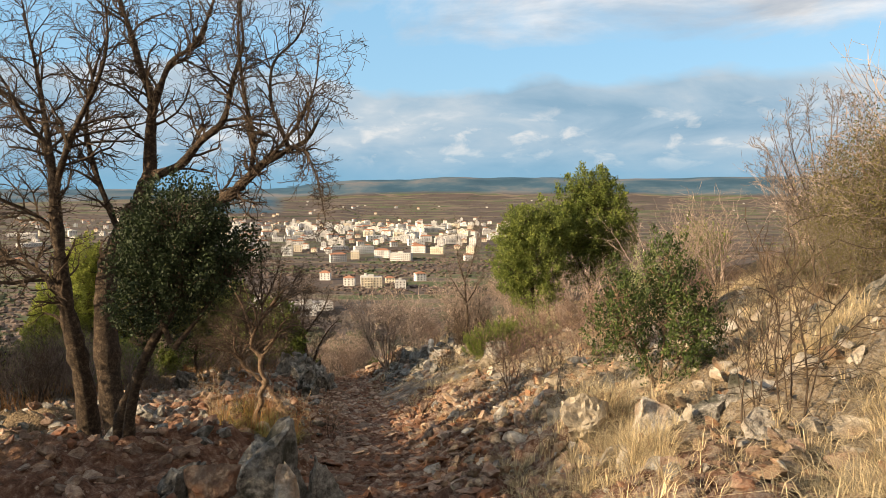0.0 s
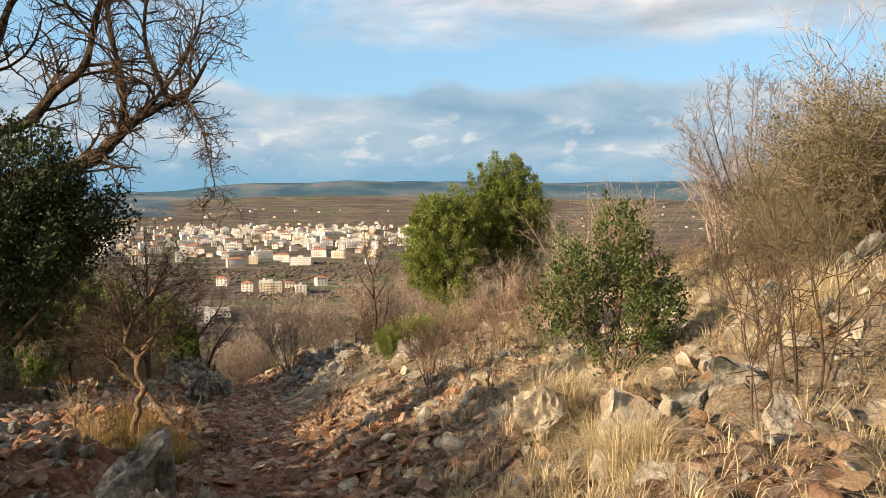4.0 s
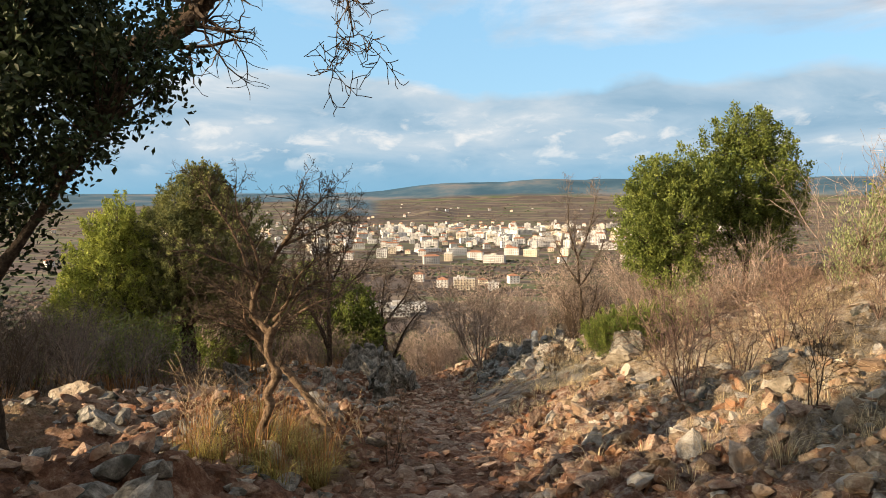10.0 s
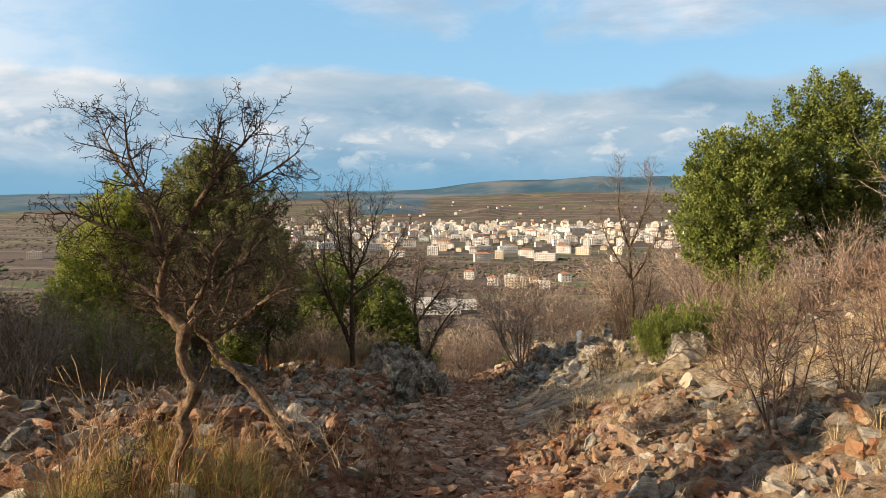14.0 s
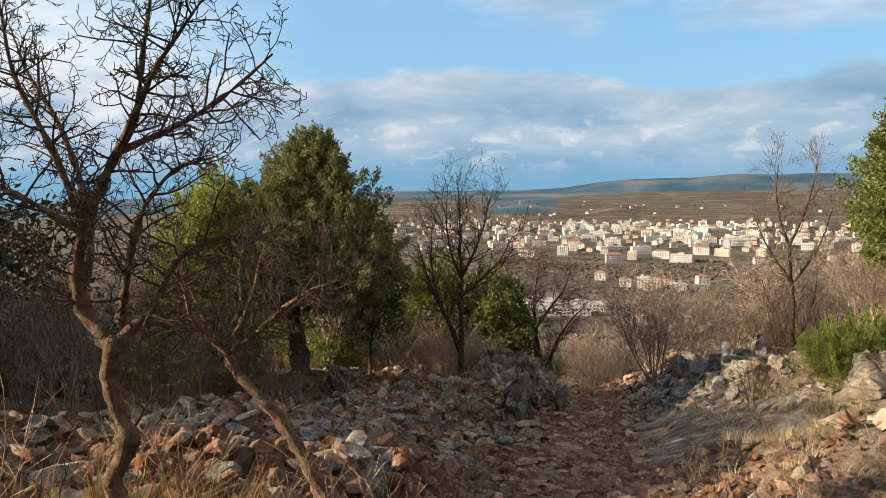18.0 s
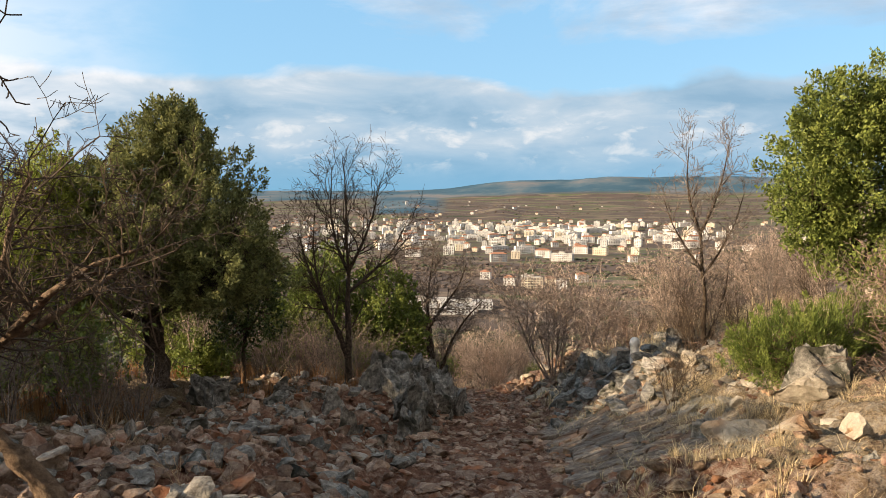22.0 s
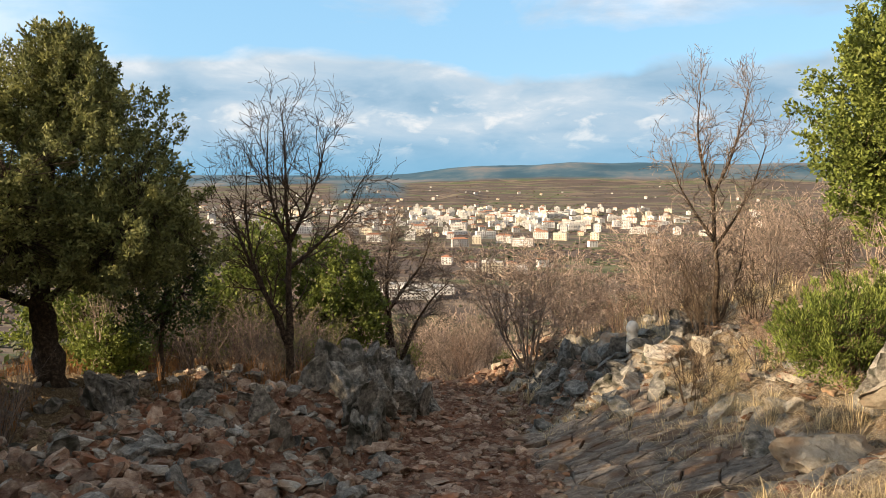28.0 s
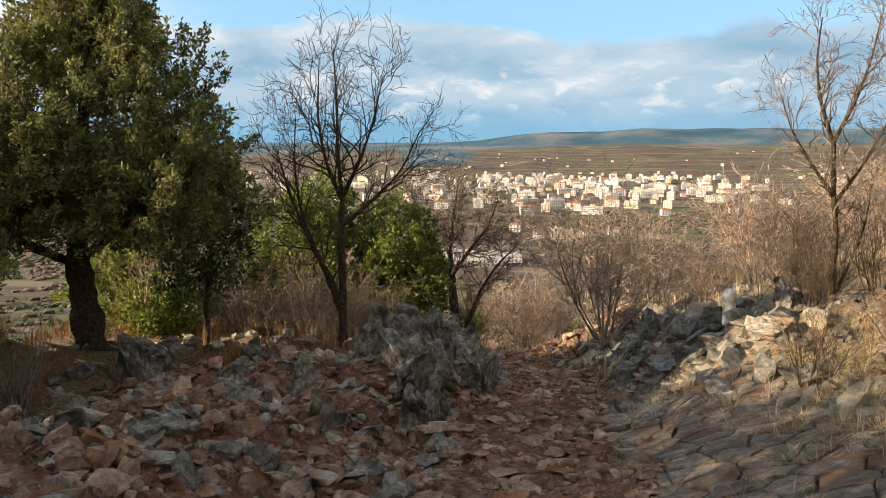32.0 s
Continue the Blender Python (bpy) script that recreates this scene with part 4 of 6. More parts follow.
# two bare oaks beside the start of the path
OAK = dict(BARE, wiggle=0.27, lift=0.02, children=6.0, shrink=0.56, angle=0.85, levels=2, thin=0.0026, fat=0.022)
T2 = (-4.03, 9.1, z_at(-4.03, 9.1) - 0.05)
limbed_tree("bare_oak", T2, [
    ([(0.02, 0, -0.25), (-0.18, 0.1, 0.75), (-0.23, 0.2, 1.45), (-0.27, 0.35, 2.07), (-0.15, 0.5, 2.49), (0.07, 0.65, 2.92), (0.19, 0.7, 3.33)], 0.16, 0.10, 5, 0.4),
    ([(0.19, 0.7, 3.29), (0.20, 0.75, 3.95), (0.25, 0.75, 4.24), (0.05, 0.8, 4.75), (-0.05, 0.8, 5.18), (-0.18, 0.8, 5.53), (-0.23, 0.8, 6.1)], 0.08, 0.012, 20, 0.75),
    ([(0.25, 0.75, 4.17), (0.48, 0.7, 4.75), (0.86, 0.7, 4.96), (1.09, 0.7, 5.53), (1.24, 0.7, 6.1)], 0.045, 0.01, 16, 0.7),
    ([(0.12, 0.7, 3.25), (0.63, 0.6, 3.38), (0.92, 0.5, 3.72), (1.27, 0.4, 3.93), (1.42, 0.3, 4.48), (1.57, 0.3, 4.89), (1.50, 0.3, 5.44)], 0.065, 0.010, 18, 0.65),
    ([(-0.02, 0.6, 2.74), (0.69, 0.6, 2.85), (1.22, 0.5, 2.97), (1.49, 0.4, 3.18), (1.76, 0.3, 3.43), (2.14, 0.1, 3.58), (2.40, -0.1, 3.68), (2.54, -0.1, 3.93)], 0.095, 0.014, 24, 0.55),
    ([(1.60, 0.35, 3.3), (1.67, 0.3, 3.71), (1.56, 0.2, 4.33), (1.53, 0.1, 4.99), (1.60, 0.1, 5.52)], 0.035, 0.008, 18, 0.55),
    ([(2.14, 0.1, 3.6), (1.86, 0.3, 4.17), (1.87, 0.4, 4.7), (2.21, 0.5, 5.0), (2.32, 0.6, 5.44)], 0.03, 0.007, 18, 0.5),
    ([(2.20, 0.05, 3.6), (2.38, -0.1, 3.55), (2.51, -0.2, 3.3), (2.59, -0.3, 3.0), (2.65, -0.35, 2.7)], 0.02, 0.004, 14, 0.38),
    ([(1.89, 0.2, 3.5), (2.29, -0.1, 3.86), (2.54, -0.3, 4.27), (2.60, -0.4, 4.64)], 0.025, 0.006, 16, 0.5),
    ([(-0.13, 0.5, 2.49), (-0.52, 0.7, 3.29), (-0.64, 0.7, 3.88), (-0.51, 0.7, 4.6), (-0.23, 0.7, 5.25)], 0.045, 0.008, 18, 0.65),
], OAK, 11, M_BARK, M_TWIG, "leafless oak with a thick dark trunk and long low limb")
T1 = (-4.48, 9.3, z_at(-4.48, 9.3) - 0.05)
limbed_tree("bare_oak", T1, [
    ([(0, 0, -0.25), (-0.07, 0, 0.82), (-0.19, 0, 1.47), (-0.28, 0, 1.9), (-0.31, 0, 2.33), (-0.35, 0, 2.9), (-0.36, 0, 3.53)], 0.135, 0.06, 10, 0.6),
    ([(-0.36, 0, 3.52), (-0.51, 0.1, 3.95), (-0.78, 0.2, 4.15), (-0.97, 0.2, 4.57), (-1.23, 0.2, 4.98)], 0.05, 0.008, 18, 0.75),
    ([(-0.33, 0, 3.39), (-0.09, -0.1, 3.95), (0.28, -0.1, 4.63), (0.43, -0.1, 5.11), (0.39, -0.1, 5.78)], 0.045, 0.008, 20, 0.75),
    ([(-0.36, 0, 3.52), (-0.55, 0.2, 4.29), (-0.64, 0.2, 4.97), (-0.78, 0.2, 5.72)], 0.045, 0.008, 20, 0.75),
    ([(-0.3, 0, 1.98), (-0.65, 0.1, 2.33), (-1.07, 0.1, 2.47), (-1.49, 0.2, 2.51)], 0.05, 0.012, 16, 0.7),
    ([(-0.32, 0, 2.76), (-0.62, 0, 3.04), (-1.04, -0.2, 3.25), (-1.37, -0.2, 3.6)], 0.035, 0.010, 16, 0.75),
], OAK, 12, M_BARK, M_TWIG, "slender leafless oak leaning over scrub")
limbed_tree("dead_stump", (-3.8, 8.45, z_at(-3.8, 8.45)), [([(0, 0, -0.2), (0.05, 0, 0.35), (0.2, 0, 0.68), (0.36, 0, 1.0)], 0.075, 0.03, 3, 0.15)], OAK, 14, M_BARK, M_TWIG, "leaning dead stump stem beside bare oaks", category="stump")

def crowned(name, x, y, stems, lobes, seed, mat, label, leaf=0.065, slim=0.5, clumps=30, per=34, puff=0.13, shoot=0.16, rise=0.35, bark=M_BARK, category="tree"):
    """A full-leaved tree or bush: stems (points from the foot, first and last radius) and a crown of many separate clumps of
    leafy shoots, set over and inside rounded lobes (centre and half-axes from the foot, share of the clumps)."""
    z = z_at(x, y)
    root = thing(name, (x, y, z), label, category)
    g = np.random.default_rng(seed)
    ends = []
    for i, (pts, r0, r1) in enumerate(stems):
        v, f, q, rr = sweep(pts, np.linspace(r0, r1, len(pts)), 8, 0.10, seed + i)
        part("trunk" if i == 0 else "branch", mesh_of("limb", v, f, bark, True), root)
        ends += [q[k] for k in range(len(q) // 2, len(q), 3)]
    ends = np.array(ends)
    segs, tips = [], []
    for cx, cy, cz, rx, ry, rz, share in lobes:
        c, half = np.array((cx, cy, cz)), np.array((rx, ry, rz))
        n = max(int(clumps * share), 4)
        for k in range(n):
            u = 1 - 2 * (k + g.random()) / n
            a = k * 2.39996 + g.uniform(-0.3, 0.3)
            w = math.sqrt(max(1 - u * u, 0))
            d = np.array((math.cos(a) * w, math.sin(a) * w, u))
            deep = g.uniform(0.45, 0.8) if g.random() < 0.3 else g.uniform(0.8, 1.08)
            lump = 1 + 0.42 * noise.noise(Vector(d * 2.3) + Vector((seed, cx, cz)))
            at = c + d * half * deep * lump
            base = ends[np.argmin(((ends - at) ** 2).sum(1))]
            mid = (base + at) / 2 + g.normal(size=3) * 0.05
            segs += [(*base, *mid, 0.009, 0.006), (*mid, *at, 0.006, 0.003)]
            way = d * (1 - rise) + np.array((0, 0, rise)) * 1.6 + g.normal(size=3) * 0.22
            way /= np.linalg.norm(way)
            s = g.random(per) ** 0.8
            p = at + way * (shoot * (s * 1.6 - 0.5))[:, None] + g.normal(size=(per, 3)) * (puff * (1.1 - 0.75 * s))[:, None]
            tips.append(np.column_stack([p, np.repeat(way[None], per, 0)]))
    v, f = tubes(segs, 3)
    tagged(part("twig_mass", mesh_of("twig_mass", v, f, bark), root), kind="stuff")
    v, f = leaves_at(np.concatenate(tips), 1, leaf, 0.0, g, slim, 0.6 if slim > 0.3 else 1.2)
    tagged(part("crown", mesh_of("crown", v, f, mat), root), kind="stuff")
    return root


# the dark evergreen oak among the bare ones
crowned("holm_oak", -2.9, 7.7, [
    ([(-0.6, 0.3, -0.3), (-0.5, 0.25, 0.5), (-0.25, 0.1, 1.1), (0.2, -0.05, 1.7), (0.2, -0.1, 2.4)], 0.07, 0.02),
    ([(0.08, 0.0, 1.15), (0.45, 0.0, 1.6), (0.7, 0.1, 2.0)], 0.03, 0.01), ([(0.05, 0.0, 1.2), (-0.15, 0.0, 1.7), (-0.2, 0.0, 2.2)], 0.03, 0.01)],
    [(0.15, 0.0, 2.0, 0.48, 0.45, 0.46, 2.2), (0.15, 0.0, 2.5, 0.42, 0.40, 0.34, 1.2), (0.62, 0.15, 2.15, 0.24, 0.28, 0.26, 0.7), (-0.3, 0.3, 1.5, 0.36, 0.32, 0.30, 0.8), (-0.2, 0.1, 2.05, 0.30, 0.34, 0.45, 0.9)],
    13, M_LEAFDARK, "dark evergreen oak with small leathery leaves among bare oaks", 0.037, 0.55, 58, 92, 0.075, 0.15)

# the two hawthorns on their grassy mound
HAW = dict(BARE, wiggle=0.17, lift=0.03, children=5.5, shrink=0.42, angle=1.1, levels=2, thin=0.0015, fat=0.006, knots=0.17)
limbed_tree("hawthorn", (-2.76, 10.85, z_at(-2.76, 10.85)), [
    ([(0.0, 0, -0.2), (-0.03, 0, 0.2), (0.08, 0, 0.40), (0.02, 0, 0.50), (0.15, 0, 0.66), (0.06, 0, 0.82), (0.05, 0, 0.96), (0.10, 0, 1.1)], 0.042, 0.034, 2, 0.2),
    ([(0.07, 0, 1.06), (-0.09, 0, 1.2), (-0.04, -0.05, 1.38), (0.05, -0.1, 1.55), (0.22, -0.1, 1.8), (0.34, -0.1, 1.95), (0.37, -0.1, 2.15), (0.42, -0.1, 2.36)], 0.032, 0.005, 30, 0.22),
    ([(0.32, -0.1, 1.93), (0.45, -0.15, 2.08), (0.62, -0.2, 2.2), (0.72, -0.2, 2.3)], 0.014, 0.004, 17, 0.22),
    ([(0.24, -0.1, 1.82), (0.48, 0.0, 1.93), (0.68, 0.0, 2.03), (0.86, 0.0, 2.15)], 0.014, 0.004, 19, 0.24),
    ([(-0.06, 0, 1.3), (-0.12, 0.1, 1.5), (-0.22, 0.15, 1.75), (-0.34, 0.15, 2.0), (-0.5, 0.15, 2.2), (-0.58, 0.15, 2.4)], 0.022, 0.004, 28, 0.22),
    ([(0.02, -0.05, 1.5), (-0.14, -0.2, 1.66), (-0.3, -0.25, 1.72), (-0.46, -0.3, 1.80), (-0.64, -0.3, 1.78)], 0.016, 0.004, 22, 0.22),
    ([(0.05, -0.1, 1.56), (0.02, -0.2, 1.85), (-0.1, -0.25, 2.1), (-0.08, -0.3, 2.36)], 0.016, 0.004, 22, 0.22),
    ([(0.1, 0, 1.08), (0.2, 0.1, 1.2), (0.32, 0.1, 1.42), (0.5, 0.15, 1.5), (0.66, 0.2, 1.48)], 0.024, 0.005, 22, 0.26),
    ([(0.12, 0, 1.16), (0.3, -0.15, 1.35), (0.42, -0.2, 1.6), (0.62, -0.25, 1.75), (0.78, -0.25, 1.78)], 0.018, 0.004, 22, 0.24),
    ([(-0.08, 0, 1.22), (-0.25, 0.1, 1.3), (-0.42, 0.1, 1.42), (-0.56, 0.1, 1.48)], 0.016, 0.004, 19, 0.22),
], HAW, 21, M_BARKRED, M_TWIG, "gnarled leafless hawthorn with a twisted trunk")
limbed_tree("hawthorn", (-2.66, 12.6, z_at(-2.66, 12.6)), [
    ([(0.02, 0, -0.15), (-0.05, 0, 0.1), (-0.22, 0, 0.38), (-0.42, 0, 0.65), (-0.62, 0, 0.82), (-0.76, 0, 0.94), (-0.83, 0, 1.10)], 0.048, 0.036, 1, 0.2),
    ([(-0.83, 0, 1.06), (-0.95, 0, 1.15), (-1.0, 0, 1.3), (-1.1, 0, 1.48), (-1.22, 0, 1.66)], 0.028, 0.005, 20, 0.36),
    ([(-0.82, 0, 1.08), (-0.76, 0.1, 1.25), (-0.66, 0.1, 1.45), (-0.6, 0.1, 1.7), (-0.5, 0.1, 1.86)], 0.028, 0.005, 20, 0.36),
    ([(-0.80, 0, 1.06), (-0.55, 0, 1.22), (-0.3, -0.1, 1.4), (-0.1, -0.1, 1.52), (0.1, -0.1, 1.58)], 0.024, 0.005, 20, 0.36),
    ([(-0.83, 0, 1.08), (-0.95, -0.1, 1.22), (-1.18, -0.1, 1.25), (-1.34, -0.1, 1.36)], 0.022, 0.005, 18, 0.36),
    ([(-0.80, 0, 1.08), (-0.6, 0.3, 1.25), (-0.4, 0.5, 1.45), (-0.2, 0.6, 1.55)], 0.022, 0.005, 18, 0.36),
    ([(-0.82, 0, 1.1), (-0.9, 0.3, 1.35), (-1.0, 0.4, 1.6), (-0.95, 0.5, 1.85)], 0.022, 0.005, 18, 0.36),
    ([(-0.81, 0, 1.1), (-0.85, -0.3, 1.3), (-0.8, -0.4, 1.55), (-0.9, -0.5, 1.75)], 0.022, 0.005, 18, 0.34),
], dict(HAW, children=6.5), 22, M_BARKRED, M_TWIG, "leafless hawthorn leaning on a bent bare trunk")

# the junipers and the young evergreen beside them
crowned("juniper", -9.05, 22.4, [
    ([(0, 0, -0.2), (-0.06, 0, 0.6), (-0.15, 0, 1.3), (0.0, 0, 2.6), (0.3, 0, 4.0), (0.34, 0, 4.45)], 0.24, 0.02),
    ([(-0.12, 0, 1.2), (0.5, -0.1, 1.6), (1.2, -0.2, 2.1), (1.7, -0.2, 2.8)], 0.08, 0.015), ([(-0.12, 0, 1.15), (-0.8, -0.2, 1.45), (-1.5, -0.3, 1.9), (-1.8, -0.3, 2.6)], 0.075, 0.015),
    ([(-0.1, 0, 1.5), (0.2, -0.8, 1.9), (0.5, -1.3, 2.6), (0.6, -1.4, 3.2)], 0.06, 0.012), ([(-0.1, 0, 1.5), (-0.2, 0.9, 2.0), (-0.3, 1.4, 2.8)], 0.06, 0.012), ([(0.0, 0, 2.2), (-0.7, -0.3, 2.9), (-1.0, -0.4, 3.8)], 0.05, 0.012)],
    [(0.15, 0, 3.1, 1.8, 1.6, 1.25, 3.2), (0.35, 0, 4.05, 0.85, 0.85, 0.8, 1.3), (0.4, 0, 4.75, 0.36, 0.36, 0.4, 0.35), (1.45, -0.2, 2.2, 1.05, 1.1, 0.75, 1.5), (-1.35, -0.1, 2.3, 1.1, 1.2, 0.85, 1.5), (-0.1, -1.0, 2.3, 1.3, 0.8, 0.8, 1.2), (0.0, 0.9, 2.2, 1.4, 0.9, 0.7, 1.0)],
    31, M_JUNIPER, "tall dark juniper with a thick black trunk and upswept sprays", 0.07, 0.42, 175, 84, 0.06, 0.22, 0.38)
# the sun on this lower juniper is painted into its needle colour
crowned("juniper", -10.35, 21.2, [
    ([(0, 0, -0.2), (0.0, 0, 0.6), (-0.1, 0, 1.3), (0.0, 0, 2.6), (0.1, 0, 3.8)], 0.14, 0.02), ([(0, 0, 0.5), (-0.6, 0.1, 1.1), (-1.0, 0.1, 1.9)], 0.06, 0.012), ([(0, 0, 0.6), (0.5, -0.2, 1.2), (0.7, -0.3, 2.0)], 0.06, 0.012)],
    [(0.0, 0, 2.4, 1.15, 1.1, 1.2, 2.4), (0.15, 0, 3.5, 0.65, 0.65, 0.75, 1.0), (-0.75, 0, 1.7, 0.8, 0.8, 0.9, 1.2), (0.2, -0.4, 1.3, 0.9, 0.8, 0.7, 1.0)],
    32, M_JUNIPERLIT, "lower yellow-green juniper, its needles coloured as sunlit, beside a taller dark one", 0.07, 0.42, 150, 80, 0.06, 0.22, 0.38)
crowned("young_holm_oak", -7.98, 23.6, [
    ([(0, 0, -0.2), (0.0, 0, 0.7), (0.1, 0, 1.2), (0.15, 0, 1.9), (0.25, 0, 2.4)], 0.055, 0.012), ([(0.05, 0, 1.0), (0.4, 0, 1.5), (0.6, 0, 1.9)], 0.025, 0.008)],
    [(0.2, 0, 1.55, 0.66, 0.6, 0.62, 2.0), (0.3, 0, 2.1, 0.45, 0.45, 0.42, 1.0), (-0.2, 0, 1.0, 0.4, 0.4, 0.4, 0.7)],
    41, M_LEAFMID, "slim young evergreen oak beside a juniper", 0.07, 0.5, 34, 46, 0.09, 0.14)
# sunlit evergreens on the bank
crowned("strawberry_tree", 2.65, 22.45, [
    ([(0, 0, -0.2), (0.05, 0, 0.7), (0.0, 0, 1.5), (0.05, 0, 2.6), (0.1, 0, 3.4)], 0.08, 0.012), ([(0.03, 0, 0.5), (-0.35, -0.1, 1.2), (-0.6, -0.1, 2.0)], 0.04, 0.01), ([(0.03, 0, 0.7), (0.4, 0.1, 1.5), (0.6, 0.1, 2.4)], 0.04, 0.01)],
    [(0.0, 0, 2.35, 1.0, 0.95, 1.05, 3.0), (-0.35, -0.2, 2.9, 0.6, 0.6, 0.7, 1.1), (0.45, 0, 3.05, 0.55, 0.55, 0.65, 1.0), (-0.6, -0.1, 1.7, 0.55, 0.55, 0.6, 0.9), (0.1, -0.2, 1.1, 0.7, 0.6, 0.5, 0.8)],
    42, M_LEAFYELLOW, "sunlit round-crowned evergreen tree on the bank", 0.06, 0.55, 66, 120, 0.095, 0.2)
crowned("strawberry_tree", 4.65, 23.6, [
    ([(0, 0, -0.2), (0.05, 0, 0.8), (0.0, 0, 1.8), (0.05, 0, 3.0), (0.1, 0, 3.9)], 0.09, 0.012), ([(0.03, 0, 0.6), (-0.4, -0.1, 1.4), (-0.7, -0.1, 2.3)], 0.045, 0.01), ([(0.03, 0, 0.8), (0.5, 0.1, 1.7), (0.8, 0.1, 2.6)], 0.045, 0.01)],
    [(0.0, 0, 2.6, 1.15, 1.1, 1.2, 3.2), (0.1, 0, 3.6, 0.75, 0.7, 0.7, 1.4), (-0.65, -0.1, 2.5, 0.6, 0.6, 0.8, 1.0), (0.75, 0, 2.2, 0.6, 0.6, 0.8, 1.0), (0.0, -0.2, 1.4, 0.9, 0.7, 0.6, 0.9)],
    43, M_LEAFGREEN, "taller sunlit evergreen tree behind a smaller one", 0.06, 0.55, 66, 120, 0.095, 0.2)
# evergreens under the bare trees
crowned("evergreen_oak", -8.05, 27.4, [([(0, 0, -0.2), (0.05, 0, 0.7), (0.1, 0, 1.6), (0.2, 0, 2.8)], 0.08, 0.012), ([(0.05, 0, 0.7), (-0.4, 0, 1.4), (-0.5, 0, 2.0)], 0.04, 0.01)],
    [(-0.1, 0, 1.7, 0.9, 0.8, 1.0, 2.6), (0.35, 0.1, 2.5, 0.6, 0.6, 0.75, 1.2), (-0.45, 0, 1.0, 0.6, 0.6, 0.6, 1.0)],
    44, M_LEAFYELLOW, "yellow-green evergreen tree behind the terrace", 0.09, 0.55, 50, 64, 0.10, 0.16)
crowned("evergreen_oak", -6.35, 27.6, [([(0, 0, -0.2), (0.0, 0, 0.7), (0.05, 0, 1.6), (0.1, 0, 2.5)], 0.07, 0.012), ([(0.0, 0, 0.6), (0.4, 0, 1.1), (0.6, 0, 1.5)], 0.035, 0.01)],
    [(0.05, 0, 1.75, 0.75, 0.7, 0.9, 2.4), (0.6, 0, 1.1, 0.5, 0.5, 0.6, 1.0), (-0.3, 0, 1.0, 0.5, 0.5, 0.6, 0.9)],
    45, M_LEAFGREEN, "dark green evergreen bush under bare trees", 0.09, 0.55, 50, 64, 0.10, 0.16)
crowned("evergreen_oak", -10.9, 25.8, [([(0, 0, -0.2), (0.0, 0, 0.7), (0.05, 0, 1.6), (0.1, 0, 2.4)], 0.07, 0.012)],
    [(0.0, 0, 0.9, 1.1, 1.0, 0.7, 2.4), (0.3, 0, 1.3, 0.6, 0.6, 0.5, 0.8)],
    46, M_LEAFYELLOW, "yellow-green bush beyond a juniper", 0.095, 0.55, 46, 60, 0.11, 0.16)
crowned("evergreen_bush", -9.3, 24.4, [([(0, 0, -0.2), (0.0, 0, 0.4), (0.05, 0, 1.0)], 0.03, 0.01)],
    [(-0.2, 0, 0.45, 0.45, 0.4, 0.42, 1.6), (0.2, 0.1, 0.35, 0.3, 0.3, 0.3, 0.6)],
    53, M_LEAFYELLOW, "bright yellow-green bush behind a juniper", 0.08, 0.55, 40, 50, 0.09, 0.14, category="bush")
crowned("evergreen_bush", -11.2, 19.4, [([(0, 0, -0.2), (0.0, 0, 0.5), (0.05, 0, 1.5)], 0.04, 0.01)],
    [(0.0, 0, 0.9, 0.95, 0.8, 0.8, 2.0), (0.5, 0, 1.4, 0.5, 0.5, 0.5, 0.8)],
    52, M_LEAFYELLOW, "sunlit yellow-green bush above grey scrub", 0.08, 0.55, 44, 54, 0.10, 0.15, category="bush")
# bushes on the bank
crowned("evergreen_bush", 2.35, 8.1, [
    ([(0, 0, -0.15), (0.05, 0, 0.4), (0.1, 0, 0.9), (0.08, 0, 1.35)], 0.02, 0.005), ([(0, 0, -0.05), (-0.2, -0.05, 0.4), (-0.4, -0.1, 0.8), (-0.5, -0.1, 1.1)], 0.018, 0.004),
    ([(0.02, 0, -0.05), (0.25, 0.05, 0.3), (0.45, 0.05, 0.6), (0.55, 0.1, 0.85)], 0.018, 0.004), ([(0, 0, -0.05), (-0.1, 0.2, 0.4), (-0.2, 0.3, 0.9)], 0.016, 0.004), ([(0, 0, 0), (0.2, -0.2, 0.4), (0.25, -0.3, 0.8)], 0.016, 0.004)],
    [(0.06, 0, 1.2, 0.19, 0.19, 0.46, 1.0), (-0.42, -0.1, 0.95, 0.18, 0.18, 0.42, 0.8), (0.52, 0.05, 0.66, 0.2, 0.2, 0.36, 0.8), (-0.15, 0.25, 0.75, 0.24, 0.22, 0.36, 0.7), (0.22, -0.22, 0.6, 0.22, 0.2, 0.36, 0.7), (0.0, 0, 0.3, 0.4, 0.35, 0.22, 0.45), (-0.6, 0, 0.65, 0.14, 0.14, 0.34, 0.4), (0.3, 0.1, 1.05, 0.13, 0.13, 0.32, 0.4)],
    47, M_LEAFMID, "leafy evergreen bush standing in dry grass", 0.038, 0.5, 36, 64, 0.05, 0.15, 0.6, M_BARKRED, "bush")
crowned("juniper_bush", 1.35, 20.4, [([(0, 0, -0.15), (0.0, 0, 0.3), (0.05, 0, 0.7)], 0.025, 0.006)],
    [(0.0, 0, 0.45, 0.68, 0.6, 0.45, 2.0), (0.4, 0.1, 0.6, 0.4, 0.4, 0.4, 0.8), (-0.4, 0, 0.35, 0.35, 0.35, 0.3, 0.7)],
    48, M_LEAFYELLOW, "low bright green bush among rocks", 0.05, 0.28, 60, 110, 0.05, 0.18, 0.5, M_BARKRED, "bush")
